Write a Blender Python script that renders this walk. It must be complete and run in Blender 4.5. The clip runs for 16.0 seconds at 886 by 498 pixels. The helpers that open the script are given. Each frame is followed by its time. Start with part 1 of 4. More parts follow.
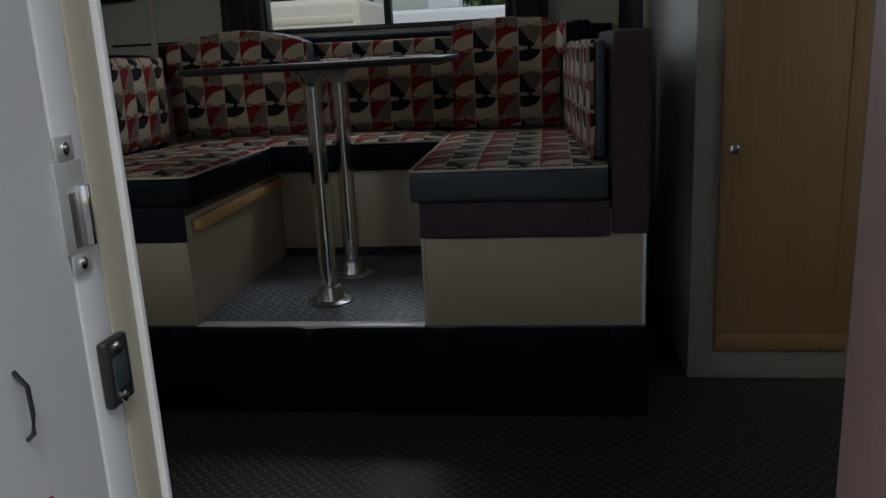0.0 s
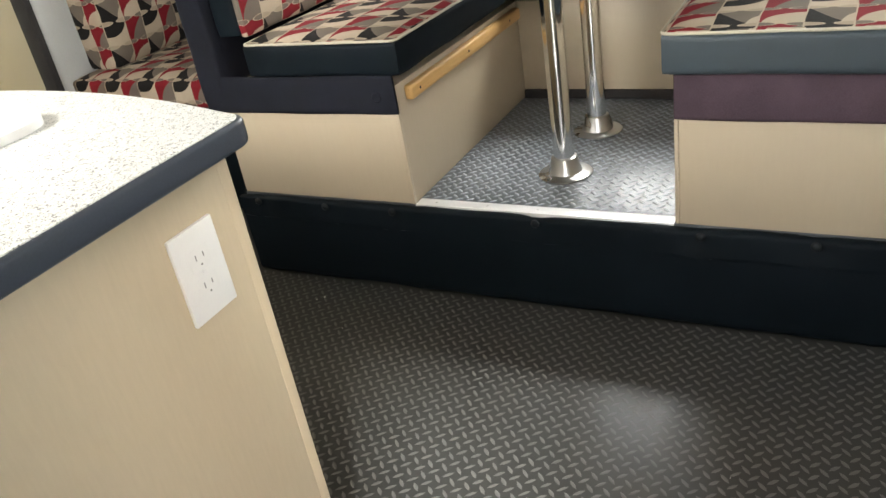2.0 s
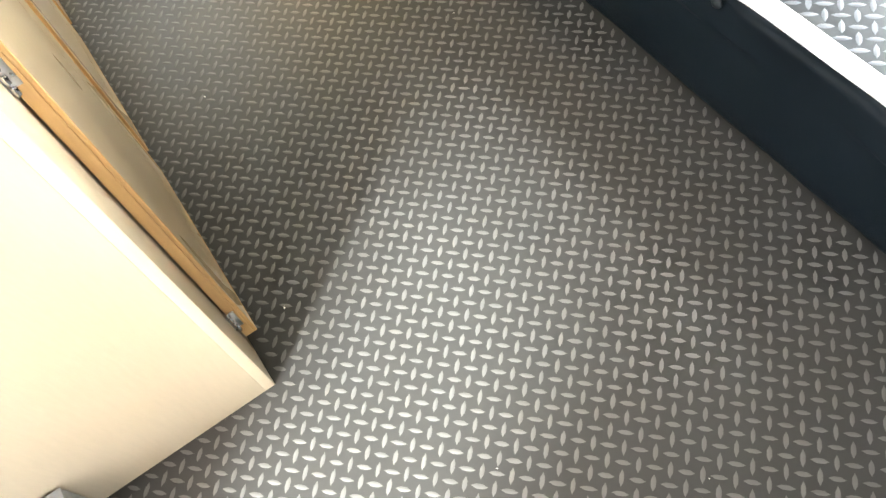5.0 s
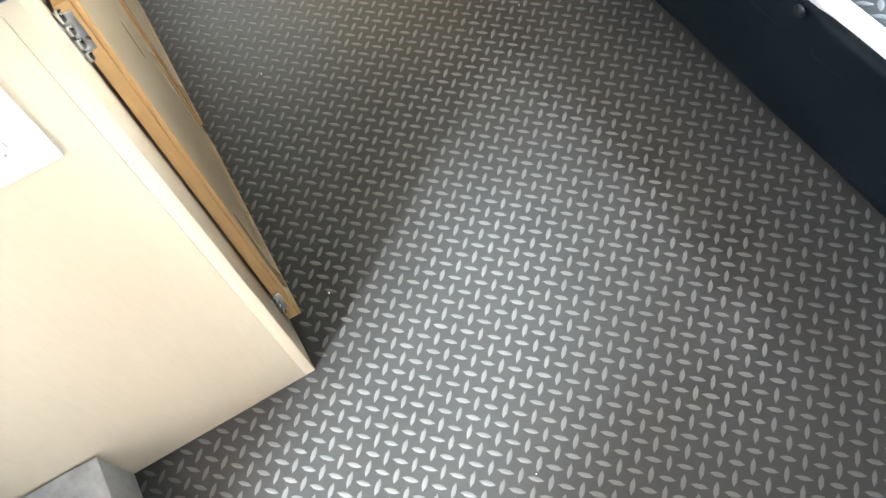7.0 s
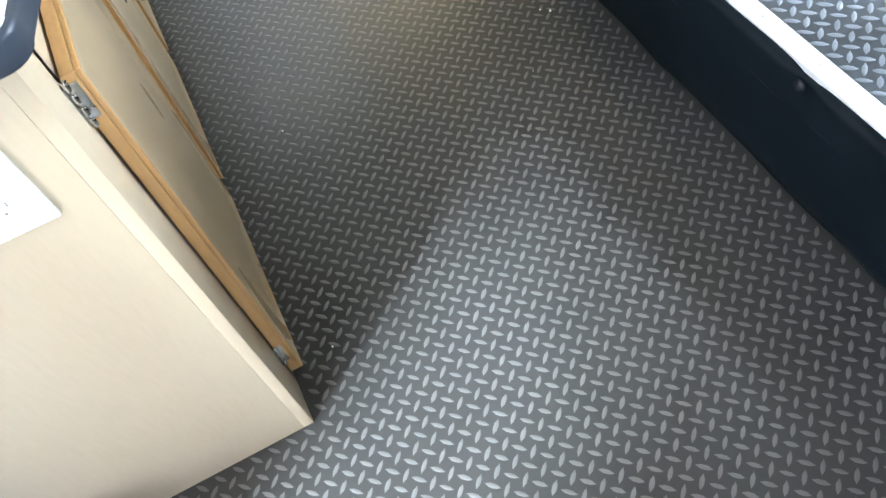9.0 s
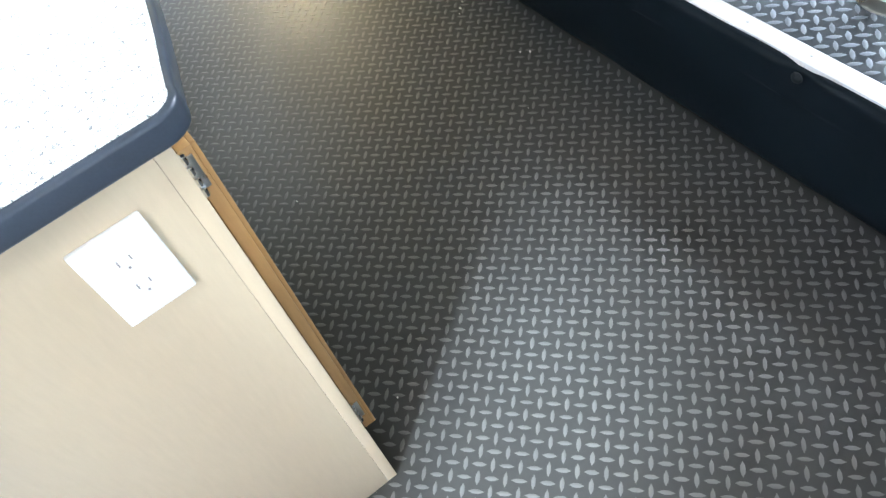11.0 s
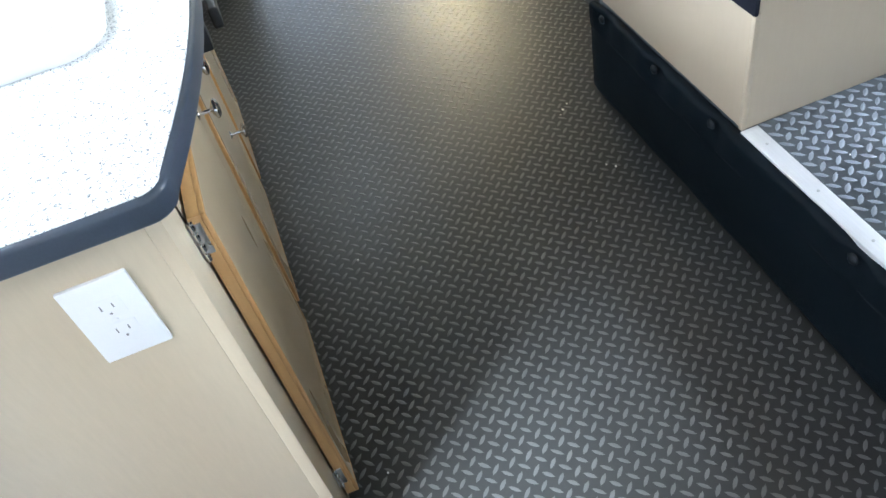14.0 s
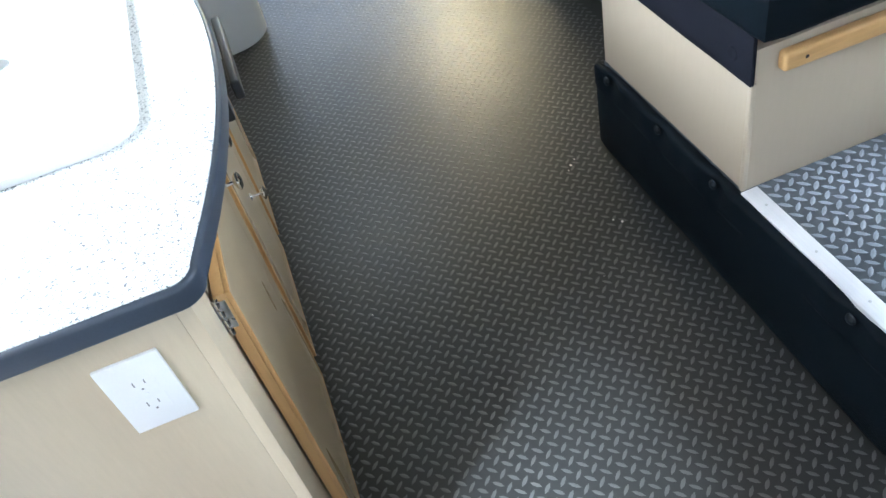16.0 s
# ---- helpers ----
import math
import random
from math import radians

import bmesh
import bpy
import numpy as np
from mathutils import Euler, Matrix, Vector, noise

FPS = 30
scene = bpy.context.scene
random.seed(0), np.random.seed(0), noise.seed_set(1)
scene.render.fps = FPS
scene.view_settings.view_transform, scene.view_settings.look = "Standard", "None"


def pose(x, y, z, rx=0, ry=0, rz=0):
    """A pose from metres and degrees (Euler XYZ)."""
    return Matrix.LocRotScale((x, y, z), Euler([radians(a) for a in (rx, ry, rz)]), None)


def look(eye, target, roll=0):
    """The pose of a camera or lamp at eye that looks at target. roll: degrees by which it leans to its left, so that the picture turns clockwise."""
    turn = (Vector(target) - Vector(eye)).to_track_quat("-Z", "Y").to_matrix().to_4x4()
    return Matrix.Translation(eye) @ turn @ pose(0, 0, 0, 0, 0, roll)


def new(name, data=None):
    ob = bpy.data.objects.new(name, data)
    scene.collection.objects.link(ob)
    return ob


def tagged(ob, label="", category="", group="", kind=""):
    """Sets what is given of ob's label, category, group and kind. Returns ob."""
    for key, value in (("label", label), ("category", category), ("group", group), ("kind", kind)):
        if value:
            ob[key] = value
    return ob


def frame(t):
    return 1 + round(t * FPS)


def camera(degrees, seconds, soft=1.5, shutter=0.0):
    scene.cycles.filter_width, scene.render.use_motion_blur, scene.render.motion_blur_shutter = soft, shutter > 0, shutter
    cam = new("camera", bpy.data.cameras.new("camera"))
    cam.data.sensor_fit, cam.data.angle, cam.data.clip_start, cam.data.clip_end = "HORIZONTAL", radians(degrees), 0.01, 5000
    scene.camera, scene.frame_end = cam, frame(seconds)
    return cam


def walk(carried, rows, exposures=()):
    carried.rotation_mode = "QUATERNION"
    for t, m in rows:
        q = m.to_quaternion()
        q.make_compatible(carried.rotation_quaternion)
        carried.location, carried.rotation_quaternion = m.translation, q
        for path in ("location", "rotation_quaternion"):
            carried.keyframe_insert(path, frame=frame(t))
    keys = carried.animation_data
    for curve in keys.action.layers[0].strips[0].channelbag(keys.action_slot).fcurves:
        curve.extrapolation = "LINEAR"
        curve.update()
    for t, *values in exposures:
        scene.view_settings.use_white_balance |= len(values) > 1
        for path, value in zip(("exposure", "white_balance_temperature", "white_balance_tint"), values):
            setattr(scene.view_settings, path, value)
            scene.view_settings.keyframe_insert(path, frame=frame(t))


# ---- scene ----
cam = camera(58.4, 16.0)
PATH = [
    (0, (1.064, -2.14, 1.036), (0.79, -0.22, 0.551), -2.8),
    (0.5, (1.044, -2.032, 1.056), (0.669, -0.112, 0.639), -2.2),
    (1, (1.081, -1.97, 1.076), (0.542, -0.102, 0.605), -3.6),
    (1.5, (1.087, -1.833, 1.197), (0.364, -0.118, 0.465), -6.1),
    (2, (1.057, -1.66, 1.183), (0.153, -0.153, 0.229), -10.1),
    (2.5, (1.015, -1.403, 1.202), (0.098, -0.17, -0.078), -13.3),
    (2.9, (0.987, -1.272, 1.181), (0.048, -0.227, -0.243), -13.6),
    (3, (0.995, -1.226, 1.185), (0.028, -0.24, -0.262), -13.6),
    (3.2, (1.003, -1.104, 1.231), (0.003, -0.262, -0.283), -14.1),
    (5.3, (0.996, -0.836, 1.258), (0.08, -0.53, -0.493), -16.4),
    (5.5, (0.989, -0.846, 1.253), (0.092, -0.557, -0.511), -16.1),
    (6, (0.959, -0.871, 1.24), (0.077, -0.596, -0.534), -15.2),
    (6.5, (0.941, -0.876, 1.246), (0.04, -0.601, -0.518), -14.6),
    (7, (0.96, -0.866, 1.242), (0.003, -0.602, -0.494), -16.0),
    (7.5, (0.972, -0.815, 1.28), (-0.013, -0.618, -0.45), -19.3),
    (8, (1.003, -0.785, 1.278), (-0.045, -0.603, -0.418), -19.9),
    (8.5, (1.011, -0.786, 1.254), (-0.08, -0.577, -0.409), -18.2),
    (8.7, (1.004, -0.788, 1.26), (-0.085, -0.571, -0.404), -17.4),
    (10.8, (0.963, -0.979, 1.276), (-0.166, -0.561, -0.321), -18.7),
    (11, (0.949, -0.994, 1.304), (-0.176, -0.55, -0.29), -18.6),
    (11.5, (0.948, -1.015, 1.304), (-0.208, -0.533, -0.255), -17.6),
    (12, (0.967, -0.993, 1.331), (-0.203, -0.532, -0.224), -15.2),
    (12.5, (0.991, -0.935, 1.338), (-0.226, -0.535, -0.198), -14.0),
    (13, (1.016, -0.865, 1.345), (-0.254, -0.55, -0.168), -14.3),
    (13.5, (1.026, -0.831, 1.345), (-0.301, -0.568, -0.128), -14.4),
    (14, (1.017, -0.815, 1.356), (-0.338, -0.585, -0.096), -14.5),
    (14.5, (1.01, -0.804, 1.372), (-0.357, -0.597, -0.074), -15.0),
    (15, (1.011, -0.803, 1.378), (-0.372, -0.602, -0.053), -15.3),
    (15.5, (1.023, -0.799, 1.403), (-0.367, -0.602, -0.022), -15.6),
    (16, (1.029, -0.796, 1.433), (-0.394, -0.57, 0.046), -15.3),
]
walk(cam, [(t, look(eye, target, roll)) for t, eye, target, roll in PATH],
     exposures=[(0, -0.95, 6300, 10), (0.2, 0.1, 6300, 10), (0.5, 1.4, 6500, 10), (1.0, 2.0, 7000, 10), (2.0, 2.35, 7200, 10), (2.5, 2.5, 7400, 10), (3.0, 3.2, 7600, 10),
                (5.5, 3.9, 6750, 10), (7.0, 3.62, 6250, 10), (8.5, 3.38, 5800, 8), (11.0, 3.1, 5800, 8), (12.5, 2.8, 5700, 8), (16.0, 2.65, 5550, 8)])

# ---- world, sun, lamps ----
SUN_TRAVEL = Vector((-0.385, 0.65, -1.0)).normalized()
world = bpy.data.worlds.new("world")
scene.world = world
world.use_nodes = True
wn = world.node_tree.nodes
sky = wn.new("ShaderNodeTexSky")
sky.sky_type = "NISHITA"
sky.sun_disc = False
sky.sun_elevation = math.asin(-SUN_TRAVEL.z)
sky.sun_rotation = math.atan2(-SUN_TRAVEL.x, -SUN_TRAVEL.y)
sky.dust_density = 3.0
wn["Background"].inputs["Strength"].default_value = 0.15
world.node_tree.links.new(sky.outputs["Color"], wn["Background"].inputs["Color"])
sun = new("sun", bpy.data.lights.new("sun", "SUN"))
sun.data.energy = 1.65
sun.data.angle = radians(8)
sun.data.color = (0.82, 0.94, 1.0)
sun.matrix_world = look((0, 0, 12), Vector((0, 0, 12)) + SUN_TRAVEL)


def window_lamp(name, place, target, w, h, energy, color):
    lamp = new(name, bpy.data.lights.new(name, "AREA"))
    lamp.data.shape, lamp.data.size, lamp.data.size_y = "RECTANGLE", w, h
    lamp.data.energy, lamp.data.color = energy, color
    lamp.matrix_world = look(place, target)
    return lamp


# daylight through the window over the sink, and the far ceiling lamp
window_lamp("sink_window_daylight", (-0.45, -1.665, 1.40), (-0.35, -1.0, 0.9), 0.95, 0.42, 6, (0.92, 0.96, 1.0))
window_lamp("dinette_window_daylight", (0.37, 1.325, 1.61), (0.37, 0.0, 0.5), 0.98, 0.46, 7, (0.90, 0.95, 1.0))
window_lamp("roof_hatch_daylight", (-2.80, -0.53, 2.045), (-2.80, -0.53, 0.0), 0.34, 0.38, 2.2, (0.95, 1.0, 0.97))
# added fill from an unseen opening, brightens the floor and wardrobe side
window_lamp("rear_fill_light", (2.79, -0.6, 1.375), (0.6, -0.6, 0.3), 1.4, 0.7, 0.8, (0.93, 0.97, 1.0))
# added light at the unseen far end, gives the aisle floor its sheen
window_lamp("end_fill_light", (-5.02, 0.0, 1.45), (0, 0, 0.9), 1.6, 0.55, 3, (0.9, 0.95, 1.0))


# ---- materials ----
def material(name):
    m = bpy.data.materials.new(name)
    m.use_nodes = True
    return m, m.node_tree, m.node_tree.nodes["Principled BSDF"]


def nd(nt, kind, **inputs):
    n = nt.nodes.new(kind)
    for key, value in inputs.items():
        n.inputs[key].default_value = value
    return n


def mth(nt, op, a, b=None, c=None, clamp=False):
    n = nt.nodes.new("ShaderNodeMath")
    n.operation, n.use_clamp = op, clamp
    for i, v in enumerate((a, b, c)):
        if v is None:
            continue
        if isinstance(v, (int, float)):
            n.inputs[i].default_value = v
        else:
            nt.links.new(v, n.inputs[i])
    return n.outputs[0]


def mixc(nt, fac, a, b):
    n = nt.nodes.new("ShaderNodeMix")
    n.data_type = "RGBA"
    for sock, v in ((n.inputs[0], fac), (n.inputs[6], a), (n.inputs[7], b)):
        if isinstance(v, (int, float)):
            sock.default_value = v
        elif isinstance(v, tuple):
            sock.default_value = (*v[:3], 1)
        else:
            nt.links.new(v, sock)
    return n.outputs[2]


def surface(name, color, rough=0.5, metal=0.0, grain=120.0, blotch=4.0, amount=0.12, bump=0.1, bump_scale=None, stretch=(1, 1, 1), spec=0.5, rough_var=0.1, gain=2.6):
    """A surface with fine grain, broad uneven tone, uneven gloss and a fine relief."""
    m, nt, p = material(name)
    tc = nt.nodes.new("ShaderNodeTexCoord")
    mp = nd(nt, "ShaderNodeMapping", Scale=stretch)
    nt.links.new(tc.outputs["Object"], mp.inputs[0])
    n1 = nd(nt, "ShaderNodeTexNoise", Scale=grain, Detail=4.0, Roughness=0.6)
    n2 = nd(nt, "ShaderNodeTexNoise", Scale=blotch, Detail=3.0, Roughness=0.55)
    for n in (n1, n2):
        nt.links.new(mp.outputs[0], n.inputs["Vector"])
    f = mth(nt, "ADD", mth(nt, "MULTIPLY", n1.outputs["Fac"], 0.45), mth(nt, "MULTIPLY", n2.outputs["Fac"], 0.55))
    f = mth(nt, "MULTIPLY_ADD", mth(nt, "SUBTRACT", f, 0.5), gain, 0.5, clamp=True)
    lo = tuple(max(0.0, c * (1 - amount)) for c in color)
    hi = tuple(min(1.0, c * (1 + amount)) for c in color)
    nt.links.new(mixc(nt, f, lo, hi), p.inputs["Base Color"])
    nt.links.new(mth(nt, "MULTIPLY_ADD", n2.outputs["Fac"], rough_var, rough - rough_var / 2, clamp=True), p.inputs["Roughness"])
    p.inputs["Metallic"].default_value = metal
    p.inputs["Specular IOR Level"].default_value = spec
    if bump:
        b = nd(nt, "ShaderNodeBump", Strength=bump, Distance=0.002)
        nb = n1
        if bump_scale:
            nb = nd(nt, "ShaderNodeTexNoise", Scale=bump_scale, Detail=3.0)
            nt.links.new(mp.outputs[0], nb.inputs["Vector"])
        nt.links.new(nb.outputs["Fac"], b.inputs["Height"])
        nt.links.new(b.outputs[0], p.inputs["Normal"])
    return m


def pattern_fabric(name, cell=0.086, palette=((0.46, 0.375, 0.28), (0.165, 0.136, 0.11), (0.21, 0.013, 0.02), (0.015, 0.0135, 0.013))):
    """Woven upholstery: a checker of red, black, taupe and cream shapes with lens shapes on the row lines."""
    m, nt, p = material(name)
    uv = nt.nodes.new("ShaderNodeUVMap")
    uv.uv_map = "UVMap"
    sp = nt.nodes.new("ShaderNodeSeparateXYZ")
    warp = nd(nt, "ShaderNodeTexNoise", Scale=9.0, Detail=1.0)
    nt.links.new(uv.outputs[0], warp.inputs["Vector"])
    nt.links.new(uv.outputs[0], sp.inputs[0])
    wob = mth(nt, "MULTIPLY", mth(nt, "SUBTRACT", warp.outputs["Fac"], 0.5), 0.12)
    U = mth(nt, "ADD", mth(nt, "MULTIPLY", sp.outputs[0], 1 / cell), mth(nt, "ADD", wob, 100.0))
    V = mth(nt, "ADD", mth(nt, "MULTIPLY", sp.outputs[1], 1 / cell), mth(nt, "ADD", wob, 100.0))
    u, v = mth(nt, "FRACT", U), mth(nt, "FRACT", V)
    col = mth(nt, "MODULO", mth(nt, "FLOOR", U), 2.0)
    row = mth(nt, "MODULO", mth(nt, "FLOOR", V), 2.0)
    cream, taupe, red, black = palette

    def disc(cx, cy, rx, ry):
        a = mth(nt, "POWER", mth(nt, "MULTIPLY", mth(nt, "SUBTRACT", u, cx), 1 / rx), 2.0)
        b = mth(nt, "POWER", mth(nt, "MULTIPLY", mth(nt, "SUBTRACT", v, cy), 1 / ry), 2.0)
        return mth(nt, "LESS_THAN", mth(nt, "ADD", a, b), 1.0)

    # row 0, column 0: red with a cream quarter disc
    c00 = mixc(nt, disc(1.0, 0.0, 0.95, 0.70), red, cream)
    # row 0, column 1: a black leaf on taupe
    c01 = mixc(nt, mth(nt, "GREATER_THAN", mth(nt, "ADD", u, mth(nt, "POWER", v, 0.62)), 1.0), black, taupe)
    c01 = mixc(nt, mth(nt, "GREATER_THAN", mth(nt, "SUBTRACT", u, mth(nt, "POWER", v, 2.2)), 0.72), c01, cream)
    # row 1, column 0: a red shape that narrows downward on taupe
    c10 = mixc(nt, mth(nt, "GREATER_THAN", u, mth(nt, "MULTIPLY_ADD", mth(nt, "POWER", v, 1.8), 0.8, 0.22)), red, taupe)
    # row 1, column 1: a black dish on cream
    c11 = mixc(nt, disc(0.25, 1.0, 0.74, 0.58), cream, black)
    r0 = mixc(nt, col, c00, c01)
    r1 = mixc(nt, col, c10, c11)
    c = mixc(nt, row, r0, r1)
    lens_u = mth(nt, "FRACT", mth(nt, "ADD", U, 0.5))
    vv = mth(nt, "FRACT", mth(nt, "ADD", V, 0.5))
    la = mth(nt, "POWER", mth(nt, "MULTIPLY", mth(nt, "SUBTRACT", lens_u, 0.5), 2.35), 2.0)
    lb = mth(nt, "POWER", mth(nt, "MULTIPLY", mth(nt, "SUBTRACT", vv, 0.5), 10.0), 2.0)
    lens = mth(nt, "LESS_THAN", mth(nt, "ADD", la, lb), 0.78)
    rim = mth(nt, "LESS_THAN", mth(nt, "ADD", la, lb), 1.0)
    c = mixc(nt, rim, c, cream)
    c = mixc(nt, lens, c, mixc(nt, col, taupe, tuple(q * 0.8 for q in cream)))
    edge = mth(nt, "GREATER_THAN", mth(nt, "ABSOLUTE", mth(nt, "SUBTRACT", u, 0.5)), 0.482)
    c = mixc(nt, edge, c, cream)
    weave = nd(nt, "ShaderNodeTexNoise", Scale=900.0, Detail=2.0)
    fade = nd(nt, "ShaderNodeTexNoise", Scale=14.0, Detail=3.0)
    for n in (weave, fade):
        nt.links.new(uv.outputs[0], n.inputs["Vector"])
    tone = mth(nt, "ADD", mth(nt, "MULTIPLY", weave.outputs["Fac"], 0.5), mth(nt, "MULTIPLY", fade.outputs["Fac"], 0.5))
    n = nt.nodes.new("ShaderNodeMix")
    n.data_type, n.blend_type = "RGBA", "MULTIPLY"
    n.inputs[0].default_value = 0.6
    nt.links.new(c, n.inputs[6])
    nt.links.new(mixc(nt, tone, (0.45, 0.45, 0.45), (1.4, 1.4, 1.4)), n.inputs[7])
    nt.links.new(n.outputs[2], p.inputs["Base Color"])
    p.inputs["Roughness"].default_value = 0.85
    p.inputs["Specular IOR Level"].default_value = 0.15
    b = nd(nt, "ShaderNodeBump", Strength=0.35, Distance=0.001)
    nt.links.new(weave.outputs["Fac"], b.inputs["Height"])
    nt.links.new(b.outputs[0], p.inputs["Normal"])
    return m


def speckled_laminate(name):
    m, nt, p = material(name)
    tc = nt.nodes.new("ShaderNodeTexCoord")
    vo = nd(nt, "ShaderNodeTexNoise", Scale=260.0, Detail=2.0, Distortion=1.2)
    no = nd(nt, "ShaderNodeTexNoise", Scale=600.0, Detail=2.0)
    for n in (vo, no):
        nt.links.new(tc.outputs["Object"], n.inputs["Vector"])
    dark = mth(nt, "MULTIPLY", mth(nt, "SUBTRACT", 0.44, vo.outputs["Fac"]), 14.0, clamp=True)
    mid = mth(nt, "MULTIPLY", mth(nt, "SUBTRACT", 0.5, no.outputs["Fac"]), 9.0, clamp=True)
    c = mixc(nt, mid, (0.80, 0.79, 0.76), (0.60, 0.60, 0.58))
    nt.links.new(mixc(nt, dark, c, (0.16, 0.165, 0.16)), p.inputs["Base Color"])
    p.inputs["Roughness"].default_value = 0.32
    return m


def glass(name):
    m, nt, p = material(name)
    p.inputs["Transmission Weight"].default_value = 1.0
    p.inputs["Roughness"].default_value = 0.0
    p.inputs["IOR"].default_value = 1.02
    p.inputs["Base Color"].default_value = (0.97, 0.98, 0.97, 1)
    return m


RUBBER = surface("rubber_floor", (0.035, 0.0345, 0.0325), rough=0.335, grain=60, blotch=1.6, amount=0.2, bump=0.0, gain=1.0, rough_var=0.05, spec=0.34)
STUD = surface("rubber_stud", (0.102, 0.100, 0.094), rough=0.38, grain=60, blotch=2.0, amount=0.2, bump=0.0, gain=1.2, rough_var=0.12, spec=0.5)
# deck colours raised and blued to hold the window's sheen
DECK = surface("deck_rubber_lit", (0.07, 0.08, 0.09), rough=0.32, grain=60, blotch=3.0, amount=0.2, bump=0.0, spec=0.8, rough_var=0.03)
DECK_STUD = surface("deck_stud_lit", (0.22, 0.245, 0.275), rough=0.34, grain=60, blotch=3.0, amount=0.2, bump=0.0, spec=0.8, rough_var=0.04)
NAVY = surface("navy_vinyl", (0.0056, 0.0092, 0.0125), rough=0.48, grain=700, blotch=5, amount=0.3, bump=0.25, spec=0.08)
SLATE = surface("slate_vinyl", (0.042, 0.058, 0.070), rough=0.4, grain=700, blotch=6, amount=0.2, bump=0.3, spec=0.45)
PURPLE = surface("plum_suede", (0.072, 0.047, 0.060), rough=0.85, grain=400, blotch=9, amount=0.35, bump=0.3, spec=0.2)
INK = surface("ink_suede", (0.009, 0.010, 0.016), rough=0.8, grain=400, blotch=9, amount=0.35, bump=0.3, spec=0.2)
BUTTON = surface("button_vinyl", (0.008, 0.012, 0.015), rough=0.5, grain=500, blotch=8, amount=0.2, bump=0.05, spec=0.25)
TABLE_EDGE = surface("table_edge_band", (0.022, 0.021, 0.021), rough=0.3, grain=300, blotch=6, amount=0.2, bump=0.08)
SLOTGREY = surface("slot_grey", (0.24, 0.23, 0.22), rough=0.6)
FABRIC = pattern_fabric("retro_upholstery")
# upholstery pattern in a darkened palette, backlit shade put into the colours
BACKLIT_FABRIC = pattern_fabric("backlit_valance_fabric", palette=((0.085, 0.06, 0.052), (0.045, 0.036, 0.034), (0.06, 0.012, 0.016), (0.016, 0.013, 0.013)))
TAN = surface("tan_laminate", (0.50, 0.415, 0.30), rough=0.45, grain=90, blotch=2.5, amount=0.03, bump=0.05, stretch=(1, 1, 0.15))
PANEL = surface("tan_panel", (0.54, 0.445, 0.31), rough=0.4, grain=140, blotch=2.0, amount=0.06, bump=0.05, stretch=(1, 1, 0.15))
MAPLE = surface("maple_door", (0.46, 0.29, 0.12), rough=0.45, grain=60, blotch=3.0, amount=0.16, bump=0.06, stretch=(1.6, 1.6, 0.12))
MAPLE_EDGE = surface("maple_edge", (0.50, 0.285, 0.105), rough=0.5, grain=90, blotch=3.0, amount=0.14, bump=0.06, stretch=(1.6, 1.6, 0.12))
PINE = surface("pine_rail", (0.62, 0.37, 0.14), rough=0.45, grain=70, blotch=5.0, amount=0.18, bump=0.08, stretch=(2, 0.15, 2))
CREAM = surface("cream_wall", (0.44, 0.43, 0.36), rough=0.6, grain=200, blotch=1.6, amount=0.06, bump=0.12)
GREYWALL = surface("grey_wall", (0.60, 0.61, 0.60), rough=0.55, grain=220, blotch=1.8, amount=0.08, bump=0.1)
FRAME_GREY = surface("grey_laminate", (0.46, 0.43, 0.37), rough=0.5, grain=150, blotch=2.0, amount=0.06, bump=0.05, stretch=(1, 1, 0.2))
TRIM = surface("beige_trim", (0.50, 0.45, 0.34), rough=0.5, grain=150, blotch=3.0, amount=0.1, bump=0.06)
WHITE = surface("white_gelcoat", (0.80, 0.80, 0.78), rough=0.3, grain=60, blotch=1.2, amount=0.03, bump=0.03)
PLASTIC = surface("white_plastic", (0.80, 0.79, 0.76), rough=0.35, grain=300, blotch=8, amount=0.02, bump=0.02)
RED = surface("red_stripe", (0.55, 0.02, 0.03), rough=0.35, grain=80, blotch=3, amount=0.06, bump=0.0)
BLACK = surface("black_plastic", (0.02, 0.021, 0.022), rough=0.38, grain=400, blotch=8, amount=0.25, bump=0.1)
DARK = surface("dark_cloth", (0.03, 0.027, 0.026), rough=0.85, grain=300, blotch=7, amount=0.35, bump=0.25)
CURTAIN = surface("brown_curtain", (0.07, 0.058, 0.055), rough=0.7, grain=500, blotch=8, amount=0.3, bump=0.2)
SHEER = surface("grey_sheer_curtain", (0.33, 0.29, 0.28), rough=0.8, grain=500, blotch=9, amount=0.2, bump=0.2)
ZINC = surface("zinc_plate", (0.62, 0.62, 0.60), rough=0.45, metal=0.45, grain=300, blotch=30, amount=0.12, bump=0.05)
DOORFACE = surface("tan_door_face", (0.37, 0.285, 0.172), rough=0.28, grain=110, blotch=3.0, amount=0.1, bump=0.05, stretch=(1, 1, 0.15))
_nt = SHEER.node_tree
_tr = nd(_nt, "ShaderNodeBsdfTranslucent", Color=(0.62, 0.55, 0.53, 1))
_mx = nd(_nt, "ShaderNodeMixShader", Fac=0.55)
_nt.links.new(_nt.nodes["Principled BSDF"].outputs[0], _mx.inputs[1])
_nt.links.new(_tr.outputs[0], _mx.inputs[2])
_nt.links.new(_mx.outputs[0], _nt.nodes["Material Output"].inputs["Surface"])
CHROME = surface("chrome", (0.82, 0.82, 0.82), rough=0.1, metal=1.0, grain=90, blotch=9, amount=0.04, bump=0.0, rough_var=0.06)
STEEL = surface("brushed_steel", (0.62, 0.62, 0.61), rough=0.28, metal=1.0, grain=400, blotch=9, amount=0.08, bump=0.06)
